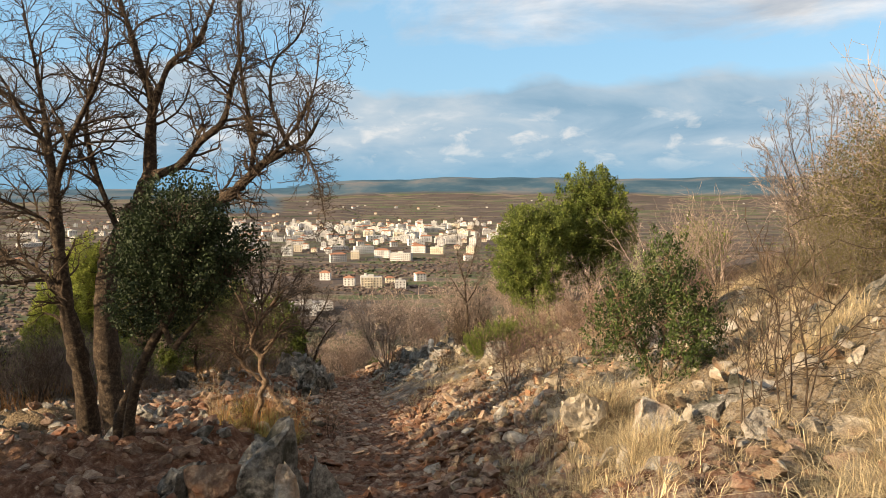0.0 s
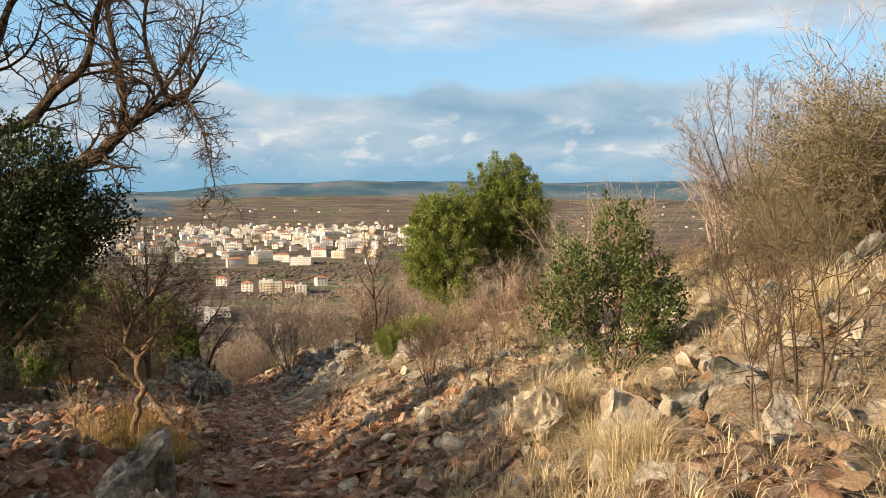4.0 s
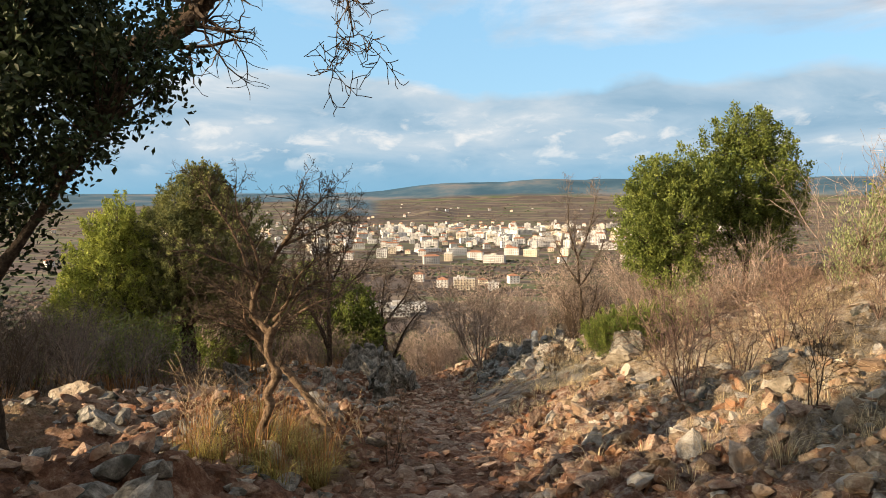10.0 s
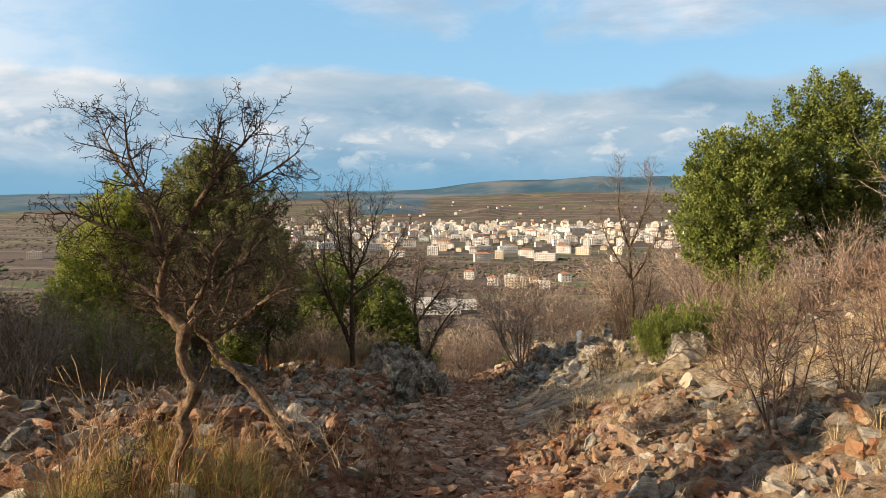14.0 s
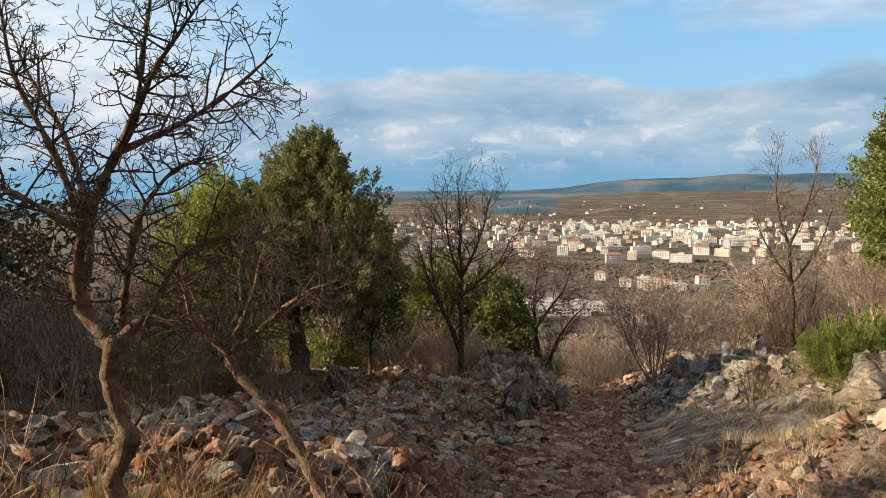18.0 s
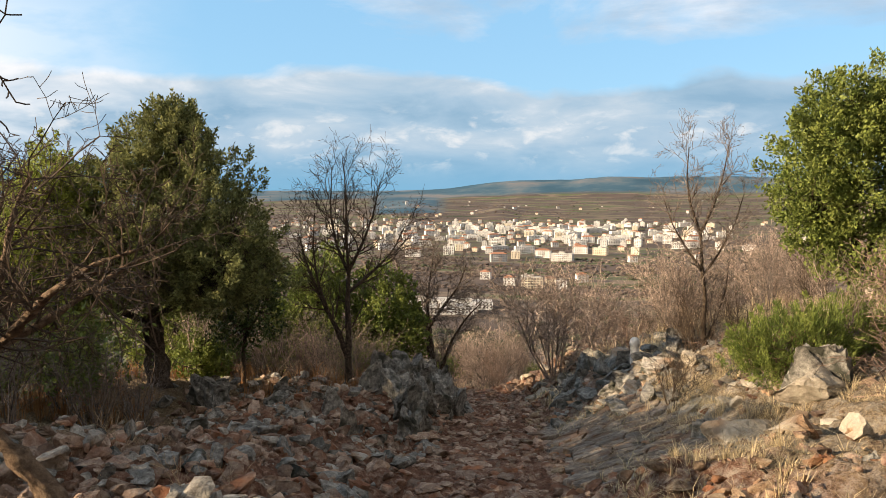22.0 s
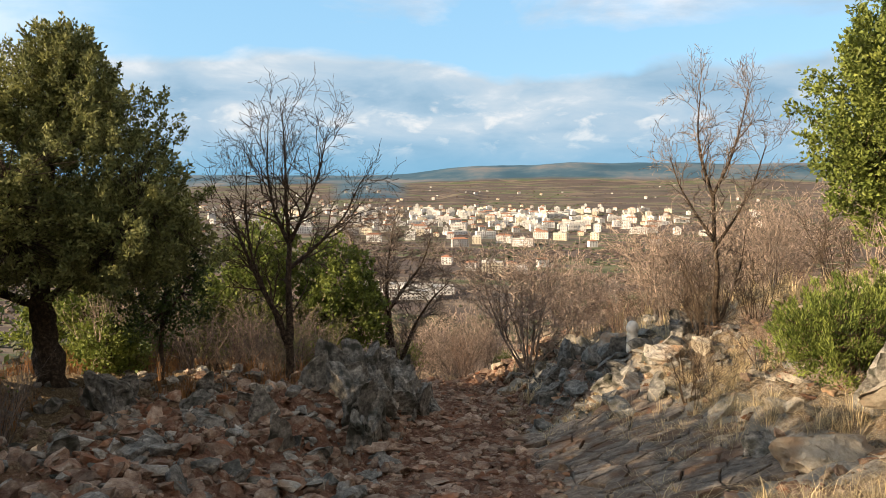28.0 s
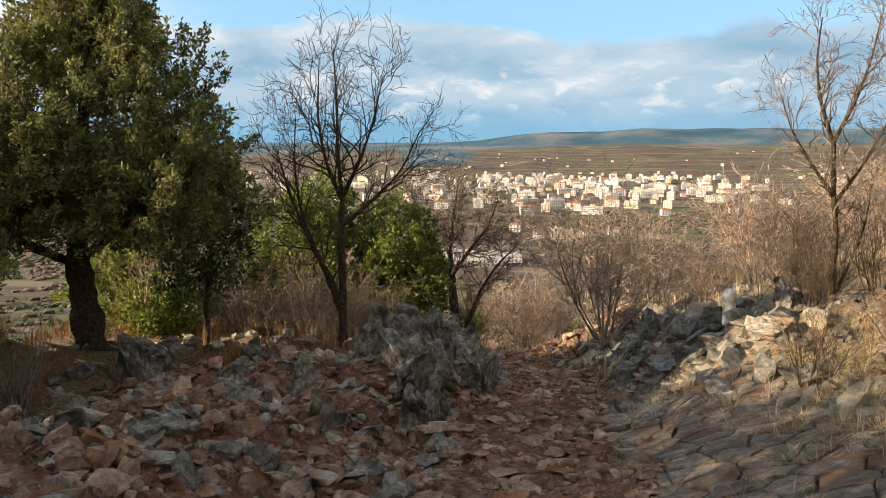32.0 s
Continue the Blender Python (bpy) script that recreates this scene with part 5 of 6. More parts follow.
crowned("juniper_bush", 2.35, 21.4, [([(0, 0, -0.15), (0.0, 0, 0.3), (0.05, 0, 0.6)], 0.025, 0.006)],
    [(0.0, 0, 0.4, 0.5, 0.5, 0.42, 2.0)], 49, M_LEAFYELLOW, "low grey-green bush on the bank", 0.05, 0.28, 50, 100, 0.05, 0.18, 0.5, M_BARKRED, "bush")
crowned("evergreen_bush", 4.65, 17.0, [([(0, 0, -0.15), (0.0, 0, 0.4), (0.05, 0, 1.0)], 0.025, 0.006)],
    [(0.0, 0, 0.75, 0.38, 0.38, 0.6, 1.5), (0.3, 0, 0.55, 0.3, 0.3, 0.45, 0.8), (-0.25, 0, 0.5, 0.28, 0.28, 0.4, 0.7)],
    51, M_LEAFPALE, "upright pale green bush on the slope", 0.06, 0.3, 26, 30, 0.06, 0.24, 0.7, M_BARKRED, "bush")
crowned("evergreen_bush", 2.6, 19.6, [([(0, 0, -0.15), (0.0, 0, 0.4), (0.05, 0, 0.9)], 0.02, 0.006)],
    [(0.0, 0, 0.6, 0.3, 0.3, 0.5, 1.2), (0.2, 0.1, 0.4, 0.25, 0.25, 0.35, 0.6)],
    50, M_LEAFPALE, "bright feathery green bush below a tree", 0.055, 0.3, 24, 26, 0.06, 0.22, 0.7, M_BARKRED, "bush")
# evergreen oaks added out of view along the slope, to cast shade over the path
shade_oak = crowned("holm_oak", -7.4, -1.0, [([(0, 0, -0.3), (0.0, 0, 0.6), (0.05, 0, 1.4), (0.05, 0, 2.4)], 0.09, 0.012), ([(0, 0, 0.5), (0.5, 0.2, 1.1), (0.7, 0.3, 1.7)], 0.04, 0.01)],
    [(0.0, 0, 1.5, 1.05, 1.05, 1.0, 2.6), (0.3, 0.4, 2.1, 0.6, 0.6, 0.5, 1.0), (-0.3, -0.5, 0.8, 0.8, 0.8, 0.6, 1.0)],
    300, M_LEAFDARK, "evergreen oak added out of view below the path to cast shade", 0.1, 0.5, 26, 24, 0.14, 0.18)
for x, y, t in ((-7.2, 0.8, 2.3), (-7.3, 2.1, 2.4), (-7.3, 3.2, 2.6), (-7.35, 4.2, 2.9), (-7.5, 5.2, 3.0), (-7.8, 6.3, 2.5), (-10.9, 12.0, 3.8), (-10.8, 13.3, 3.9), (-11.8, 14.4, 4.8), (-12.3, 15.7, 5.0), (-12.8, 17.1, 5.0), (-13.2, 18.5, 4.6)):
    plant(shade_oak, x, y, t / 2.7, 70 * x)


def on_ground(x, y):
    return (x, y, z_at(x, y) - 0.05)


# bare trees further on
ASH = dict(BARE, wiggle=0.09, lift=0.05, children=4.0, shrink=0.55, angle=0.62, levels=2, thin=0.003)
limbed_tree("bare_ash", on_ground(-5.93, 24.0), [
    ([(0, 0, -0.1), (0.0, 0, 0.7), (0.02, 0, 1.3), (0.0, 0, 2.1), (0.05, 0, 2.9)], 0.095, 0.045, 3, 0.8),
    ([(-0.02, 0, 0.75), (-0.25, 0, 1.4), (-0.55, 0, 1.9), (-0.8, 0.1, 2.3), (-1.1, 0.1, 3.0), (-1.3, 0.1, 3.7)], 0.075, 0.010, 16, 0.85),
    ([(0.04, 0, 2.8), (-0.3, 0.1, 3.4), (-0.45, 0.1, 4.2), (-0.4, 0.1, 5.0)], 0.045, 0.008, 16, 0.8),
    ([(0.05, 0, 2.85), (0.4, -0.1, 3.4), (0.7, -0.1, 4.1), (0.9, -0.1, 4.9)], 0.045, 0.008, 16, 0.8),
    ([(0.0, 0, 2.3), (0.6, 0.2, 2.8), (1.1, 0.3, 3.3), (1.45, 0.3, 4.0)], 0.04, 0.008, 16, 0.8),
    ([(0.04, 0, 2.8), (0.1, -0.3, 3.6), (0.15, -0.4, 4.4), (0.1, -0.4, 5.3)], 0.04, 0.008, 16, 0.75),
    ([(-0.5, 0, 1.85), (-0.7, -0.2, 2.6), (-0.75, -0.3, 3.4), (-0.7, -0.3, 4.2)], 0.035, 0.008, 14, 0.75),
], dict(OAK, children=5.2, wiggle=0.24, angle=0.7, lift=0.04, thin=0.0034), 61, M_BARK, M_TWIG, "leafless forked tree standing behind boulders").scale = (0.80, 0.80, 0.83)
limbed_tree("bare_oak", on_ground(-5.45, 29.4), [
    ([(0, 0, -0.1), (0.0, 0, 0.6), (-0.1, 0, 1.2), (-0.15, 0, 1.8)], 0.14, 0.08, 2, 0.6),
    ([(0.05, 0, 0.2), (0.25, 0, 0.8), (0.5, 0, 1.5), (0.9, 0, 2.1), (1.3, 0, 2.5)], 0.06, 0.010, 26, 0.6),
    ([(-0.15, 0, 1.7), (-0.6, 0, 2.2), (-1.1, 0, 2.6), (-1.6, 0, 2.8)], 0.05, 0.010, 28, 0.6),
    ([(-0.15, 0, 1.75), (-0.2, 0.1, 2.5), (-0.1, 0.1, 3.2), (0.0, 0.1, 3.9)], 0.05, 0.010, 28, 0.6),
    ([(-0.15, 0, 1.75), (0.3, -0.1, 2.4), (0.7, -0.1, 2.9), (0.9, -0.1, 3.5)], 0.045, 0.010, 26, 0.6),
    ([(-0.15, 0, 1.7), (-0.5, -0.2, 2.6), (-0.8, -0.3, 3.2), (-1.0, -0.3, 3.7)], 0.04, 0.010, 26, 0.6),
], dict(OAK, thin=0.0045), 62, M_BARK, M_TWIGGREY, "leafless spreading oak with pale grey twigs")
limbed_tree("bare_ash", on_ground(0.82, 24.3), [
    ([(0, 0, -0.1), (-0.1, 0, 0.6), (-0.05, 0, 1.3), (-0.15, 0, 2.1), (-0.2, 0, 3.0)], 0.07, 0.035, 8, 0.7),
    ([(-0.15, 0, 2.0), (-0.5, 0, 2.5), (-0.85, 0.1, 3.1), (-1.05, 0.1, 3.7)], 0.035, 0.008, 16, 0.7),
    ([(-0.2, 0, 2.9), (-0.45, 0, 3.6), (-0.55, 0, 4.3), (-0.5, 0, 5.0)], 0.035, 0.008, 16, 0.7),
    ([(-0.2, 0, 2.9), (0.1, 0, 3.6), (0.3, 0, 4.3), (0.4, 0, 5.0)], 0.035, 0.008, 16, 0.7),
    ([(-0.1, 0, 1.9), (0.3, 0.1, 2.5), (0.6, 0.1, 3.1), (0.8, 0.1, 3.9)], 0.035, 0.008, 16, 0.7),
    ([(0.0, 0, 0.3), (0.25, 0.1, 0.9), (0.45, 0.2, 1.5), (0.5, 0.2, 2.2)], 0.03, 0.008, 10, 0.6),
], dict(OAK, children=5.2, wiggle=0.24, angle=0.7, lift=0.04, thin=0.0036), 63, M_BARK, M_TWIGGREY, "tall leafless tree on the rocky bank with brown twigs").scale = (0.74, 0.74, 0.74)

# scrub, grown once and set out many times
BRUSH = dict(BARE, wiggle=0.2, lift=0.03, children=3.6, shrink=0.6, angle=0.8, shoots=2, thin=0.0025)
coppice = shrub("coppiced_ash", 70, 12, 2.9, 2.1, dict(BARE, wiggle=0.2, lift=0.05, children=3.4, shrink=0.6, angle=0.8, shoots=3, thin=0.0062), M_TWIGPALE, M_TWIGPALE, "leafless many-stemmed ash clump at the bend of the path", r=0.035, levels=3, category="tree")
brown_tall = shrub("brown_thicket", 71, 12, 2.6, 1.5, BRUSH, M_TWIGPALE, M_TWIGPALE, "leafless brown shrub with a haze of fine twigs", r=0.022)
brown_low = shrub("brown_shrub", 72, 10, 1.2, 0.7, BRUSH, M_TWIGRED, M_TWIGRED, "low leafless brown shrub with thin stems", r=0.010)
grey_tall = shrub("grey_thicket", 73, 10, 2.4, 1.3, BRUSH, M_TWIGGREY, M_TWIGGREY, "leafless grey-brown thicket of thin stems", r=0.02)
dark_bush = shrub("dark_shrub", 74, 12, 1.5, 0.9, BRUSH, M_TWIG, M_TWIG, "dark leafless shrub with tangled twigs", r=0.014)
sprig = shrub("dry_sprig", 75, 5, 1.0, 0.45, dict(BRUSH, shoots=1), M_TWIG, M_TWIG, "thin leafless sprig among stones", r=0.007)
stalk = shrub("dry_stalk", 80, 4, 0.75, 0.3, dict(BARE, wiggle=0.12, lift=0.05, children=2.6, shrink=0.5, angle=0.9, shoots=2, thin=0.0018), M_STALK, M_STALK, "pale dry stalks with short side twigs", r=0.005, levels=1, category="weed")
leafy = shrub("evergreen_scrub", 76, 9, 1.6, 0.9, BRUSH, M_BARKRED, M_BARKRED, "dense green evergreen scrub bush", (2, 0.085, 0.05, M_LEAFGREEN, 0.5), r=0.015)
leafy_dark = shrub("evergreen_scrub", 77, 10, 2.2, 1.1, BRUSH, M_BARK, M_BARK, "dark dense evergreen scrub bush", (2, 0.095, 0.06, M_LEAFDARK, 0.5), r=0.02)
leafy_yellow = shrub("evergreen_scrub", 78, 9, 1.8, 0.8, BRUSH, M_BARKRED, M_BARKRED, "yellow-green evergreen scrub bush in the thicket", (2, 0.085, 0.05, M_LEAFYELLOW, 0.5), r=0.015)


def plant_all(root, spots):
    for i, (x, y, s) in enumerate(spots):
        if i == 0:
            root.location = on_ground(x, y)
            root.rotation_euler[2] = 0.7
            root.scale = (1, 1, 1)
        else:
            plant(root, x, y, s, float(RNG.uniform(0, 360)))


def band(n, x0, x1, y0, y1, s0, s1):
    return [(float(RNG.uniform(x0, x1)), float(RNG.uniform(y0, y1)), float(RNG.uniform(s0, s1))) for _ in range(n)]


far_thicket = shrub("brown_thicket", 69, 9, 2.2, 1.6, dict(BARE, wiggle=0.16, lift=0.03, children=2.6, shrink=0.6, angle=0.7, shoots=2, thin=0.011), M_TWIGPALE, M_TWIGPALE, "leafless brown thicket on the lower hillside", r=0.03)
plant_all(far_thicket, [(-13.0, 62.0, 1)] + band(64, -20, 14, 44, 80, 1.0, 1.7) + band(90, -70, 45, 70, 170, 1.3, 2.4) + band(110, -170, 70, 170, 420, 2.2, 3.6))
thorn = shrub("thorn_thicket", 79, 16, 2.1, 1.5, dict(BARE, wiggle=0.26, lift=0.01, children=5.0, shrink=0.55, angle=0.95, shoots=3, thin=0.0026), M_BARKRED, M_TWIGGREY, "dense spiny thicket with a few olive leaves", (3, 0.033, 0.05, M_OLIVE, 0.5), r=0.02)
plant_all(thorn, [(6.0, 9.9, 1), (6.8, 10.9, 1.05), (7.2, 9.8, 1.1), (5.5, 10.6, 0.6), (7.0, 12.4, 0.9), (6.2, 9.2, 1.0), (5.3, 9.4, 0.55)])
fan = []
gf = np.random.default_rng(8)
for k in range(11):
    a = math.radians(-68 + 13 * k + gf.normal() * 4)
    o = gf.normal() * 0.3
    fan.append(([(0.1 * math.sin(a), 0, 0.7), (0.7 * math.sin(a), 0.3 * o, 0.8 + 0.7 * math.cos(a)), (1.25 * math.sin(a), 0.7 * o, 1.1 + 1.5 * math.cos(a)), (1.6 * math.sin(a), o, 1.4 + 2.2 * math.cos(a))], 0.022, 0.005, 20, 0.42))
limbed_tree("bare_ash", on_ground(8.2, 16.0), [([(0, 0, -0.2), (0.05, 0, 0.4), (0, 0, 0.95)], 0.08, 0.05, 3, 0.4)] + fan, dict(ASH, wiggle=0.18, thin=0.0035), 64, M_TWIGGREY, M_TWIGGREY, "fan-shaped leafless tree above the brush on the slope")
plant_all(coppice, [(-2.35, 30.4, 1), (0.9, 31.0, 0.75), (-5.3, 37.5, 1.0), (3.0, 30.5, 0.7), (-9.0, 33.0, 0.9), (4.4, 34.0, 0.9), (-1.2, 33.0, 0.8), (-7.2, 31.5, 0.7)])
plant_all(brown_tall, [(9.6, 18, 1), (8.4, 13.5, 1.0), (10.5, 19, 1.2), (-0.6, 34.5, 0.9), (-4.6, 35.5, 0.8), (5.5, 24.8, 1.1), (6.5, 21.5, 1.1), (3.4, 24.0, 0.9)]
          + band(9, 0.5, 6, 29, 42, 0.6, 1.0) + band(16, -10, 8, 36, 48, 0.9, 1.3) + band(8, 6, 14, 10, 30, 0.9, 1.4))
plant_all(brown_low, [(1.1, 12.3, 1), (1.8, 12.9, 0.8), (2.6, 14.2, 1), (3.4, 16.4, 1.1), (1.7, 17.4, 0.9), (2.4, 18.6, 1.1), (3.2, 10.4, 0.8), (4.1, 12.1, 1.0), (1.0, 22.6, 0.7), (-0.3, 29.6, 1.1), (-4.1, 31.5, 1.0)]
          + band(24, 2.4, 9, 12, 28, 0.45, 0.9) + band(8, -13, -10.5, 19, 24, 0.6, 1.0) + band(12, -10.5, -6, 25.5, 29, 0.6, 0.9) + band(20, -9, 5, 33.5, 46, 0.8, 1.4))
plant_all(grey_tall, [(-10.5, 16.0, 1), (-8.2, 16.2, 0.5), (0.6, 28.8, 0.7), (2.6, 28.2, 0.8), (5.0, 18.6, 0.8), (6.2, 18.5, 0.9), (-7.2, 27.4, 0.6), (-9.4, 26.0, 0.7)]
          + band(10, -12.5, -9.5, 14.5, 20, 0.45, 0.7) + band(26, -9.8, -6.8, 12.0, 20, 0.4, 0.7) + band(10, -8.5, -6.2, 24.6, 27, 0.35, 0.55) + band(12, -14, 8, 34, 48, 0.8, 1.3))
for x, y, k in ((-8.2, 25.0, 0.62), (-9.6, 24.6, 0.7), (-7.2, 25.8, 0.6), (-10.4, 26.4, 0.8), (-6.3, 26.4, 0.55), (-9.0, 27.4, 0.7)):
    plant(brown_tall, x, y, k, 40 * x)
for x, y, k in ((2.2, 21.2, 0.55), (3.3, 21.5, 0.6), (4.3, 22.0, 0.7), (2.9, 20.6, 0.45)):
    plant(brown_tall, x, y, k, 50 * x)
plant_all(dark_bush, [(0.75, 24.6, 1), (1.5, 25.0, 0.8), (0.5, 24.9, 0.7), (3.2, 26.4, 1.0), (-7.9, 14.2, 0.8), (-8.4, 15.5, 0.9), (0.0, 21.75, 0.55), (0.5, 23.9, 0.5)] + band(4, -12.5, -9.5, 14.5, 20, 0.6, 0.9) + band(8, -10, 4, 33, 45, 0.7, 1.3))
plant_all(sprig, [(2.16, 5.2, 1), (0.05, 21.4, 0.8), (2.63, 5.54, 1.5), (-2.0, 13.0, 0.7), (-2.9, 10.6, 0.6), (3.1, 6.9, 1.0), (0.35, 22.4, 0.8), (1.6, 10.2, 0.7), (-1.9, 12.2, 0.6), (4.2, 9.6, 1.1)])
plant_all(stalk, [(-3.15, 10.35, 1), (-3.45, 10.9, 1.1), (-2.95, 11.5, 0.9), (-2.5, 12.3, 1.1), (-2.3, 12.6, 0.9), (-2.85, 12.2, 0.8), (-3.2, 11.9, 0.9), (-3.6, 11.6, 0.8), (-2.55, 11.2, 0.7), (-4.1, 12.6, 0.7), (-3.0, 10.1, 0.8), (-4.6, 13.6, 0.8), (-3.9, 14.9, 0.8), (-3.7, 15.2, 0.6), (-5.4, 16.2, 0.8)])
plant_all(leafy, [(-8.4, 19.6, 1), (-11.0, 20.5, 1.2), (-6.4, 34.5, 0.7), (-3.3, 34.0, 0.45), (7.5, 22.5, 1.2)] + band(8, -12, 8, 36, 60, 0.8, 1.5) + band(22, -70, 40, 70, 170, 1.5, 2.4))
plant_all(leafy_dark, [(-11.8, 17.5, 1), (-9.6, 31.0, 0.9)])
plant_all(leafy_yellow, [(-9.7, 27.0, 1), (-8.0, 17.2, 0.7), (-10.9, 27.0, 0.6), (-9.6, 28.6, 0.9), (-12.2, 29, 1.0), (-6.6, 26.2, 0.5), (-10.0, 33.0, 0.9)])

# ---- grass ----


def grass(name, spots, blades, tall, lean, mat, label, width=0.0024):
    """Tufts of curved tapering blades."""
    s = np.repeat(np.asarray(spots, float), blades, axis=0)
    n = len(s)
    a = RNG.uniform(0, 2 * math.pi, n)
    rad = np.abs(RNG.normal(size=n)) * 0.05 * s[:, 2]
    x, y = s[:, 0] + rad * np.cos(a), s[:, 1] + rad * np.sin(a)
    z = height(x, y) - 0.02
    h = tall * s[:, 2] * RNG.uniform(0.45, 1.15, n)
    out = lean * h * RNG.uniform(0.15, 1.2, n)
    side = np.stack([-np.sin(a), np.cos(a), np.zeros(n)], 1)
    way = np.stack([np.cos(a), np.sin(a), np.zeros(n)], 1)
    base = np.stack([x, y, z], 1)
    up = np.array([0, 0, 1.0])
    w = width * RNG.uniform(0.7, 1.4, n)[:, None]
    p1 = base + way * (0.25 * out)[:, None] + up * (0.55 * h)[:, None]
    p2 = base + way * out[:, None] + up * (h * (1 - 0.25 * (out / np.maximum(h, 1e-3))))[:, None]
    v = np.stack([base - side * w, base + side * w, p1 + side * w * 0.8, p1 - side * w * 0.8, p2 + side * w * 0.15, p2 - side * w * 0.15], 1).reshape(-1, 3)
    i = np.arange(n)[:, None] * 6
    f = np.concatenate([i + np.array([[0, 1, 2, 3]]), i + np.array([[3, 2, 4, 5]])])
    return tagged(new(name, mesh_of(name, v, f, mat)), label, "grass", kind="stuff")


def tufts(n, y0, y1, d0, d1, s0, s1, clump=0.45):
    y = RNG.uniform(y0, y1, n * 3)
    x = path_mid(y) + RNG.uniform(d0, d1, n * 3)
    keep = (fbm(x * 0.8, y * 0.8, 55, 3) > clump) & ((np.abs(x - path_mid(y)) > 1.1) | (y > 34)) & ~((y > 8) & (y < 13.5) & (x > 0) & (x < 1.4) & (RNG.random(len(x)) < 0.7)) & ~((y > 7.2) & (y < 16.5) & (x - path_mid(y) < 4.6) & (x > path_mid(y)) & (RNG.random(len(x)) < 0.8)) & ~((slab_zone(x, y) > 0.3) & (y < 22.8) & (RNG.random(len(x)) < 0.6))
    x, y = x[keep][:n], y[keep][:n]
    return np.stack([x, y, RNG.uniform(s0, s1, len(x))], 1)


grass("dry_grass", tufts(1900, 2.5, 28, 1.8, 9, 0.4, 1.25, 0.53), 42, 0.27, 1.5, M_GRASS, "pale dry grass tufts on the sunny bank", 0.0017)
grass("straw_litter", tufts(1500, 2.5, 17, 1.1, 8, 0.5, 1.3, 0.35), 14, 0.20, 2.2, M_GRASS, "flattened dry straw lying on the bank")
grass("dry_grass", tufts(260, 3, 10, 1.8, 6, 0.7, 1.5, 0.52), 90, 0.32, 1.5, M_GRASS, "tall golden grass tufts beside pale blocks", 0.0015)
grass("dry_grass", tufts(420, 4, 27, 0.9, 2.2, 0.4, 0.8, 0.48), 22, 0.28, 0.9, M_GRASS, "short dry grass between stones")
grass("dry_grass", tufts(500, 26, 40, -7, 7, 0.7, 1.4), 20, 0.42, 0.7, M_GRASS, "dry grass beyond the bend", 0.006)
grass("rusty_grass", tufts(420, 22.5, 34, -8, -1.6, 0.7, 1.3, 0.5), 20, 0.40, 0.5, M_GRASSRUST, "rust-brown dry grass under bare trees", 0.005)
grass("scrub_grass", tufts(600, 6, 26, -13, -5.5, 0.6, 1.4), 18, 0.40, 0.7, M_GRASSRUST, "brown grass under the scrub", 0.005)
ang, rad = RNG.uniform(0, 6.283, 60), np.sqrt(RNG.random(60)) * 0.75
mound = np.stack([-2.75 + rad * np.cos(ang), 11.0 + 1.5 * rad * np.sin(ang), RNG.uniform(0.7, 1.15, 60)], 1)
grass("grass_clump", mound, 60, 0.32, 1.2, M_GRASSGREEN, "thick green and straw grass clump round the hawthorns")
grass("grass_clump", mound[:40] + (0, 0, 0.1), 14, 0.55, 0.5, M_GRASSRUST, "tall rusty stalks round the hawthorns", 0.003)

# ---- marker post ----


def marker_post(x, y):
    bm = bmesh.new()
    ring = [(0.0, 0.085), (0.02, 0.09), (0.30, 0.085), (0.33, 0.078), (0.345, 0.095), (0.40, 0.10), (0.46, 0.085), (0.50, 0.055), (0.515, 0.0)]
    rows = []
    for z, r in ring:
        rows.append([bm.verts.new((r * math.cos(k * math.pi / 8), r * math.sin(k * math.pi / 8), z)) for k in range(16)] if r else [bm.verts.new((0, 0, z))])
    for a, b in zip(rows, rows[1:]):
        for k in range(16):
            if len(b) > 1:
                bm.faces.new((a[k], a[(k + 1) % 16], b[(k + 1) % 16], b[k]))
            else:
                bm.faces.new((a[k], a[(k + 1) % 16], b[0]))
    me = bpy.data.meshes.new("marker_post")
    bm.to_mesh(me)
    bm.free()
    me.materials.append(M_POST)
    for p in me.polygons:
        p.use_smooth = True
    ob = new("marker_post", me)
    ob.location = (x, y, z_at(x, y) - 0.03)
    return tagged(ob, "short pale concrete marker post with a rounded cap", "post")


marker_post(-0.43, 24.6)

# ---- the town on the plain ----


def box(x0, x1, y0, y1, z0, z1):
    v = [(x, y, z) for z in (z0, z1) for y in (y0, y1) for x in (x0, x1)]
    f = [(0, 2, 3, 1), (4, 5, 7, 6), (0, 1, 5, 4), (2, 6, 7, 3), (0, 4, 6, 2), (1, 3, 7, 5)]
    return np.array(v, float), np.array(f)


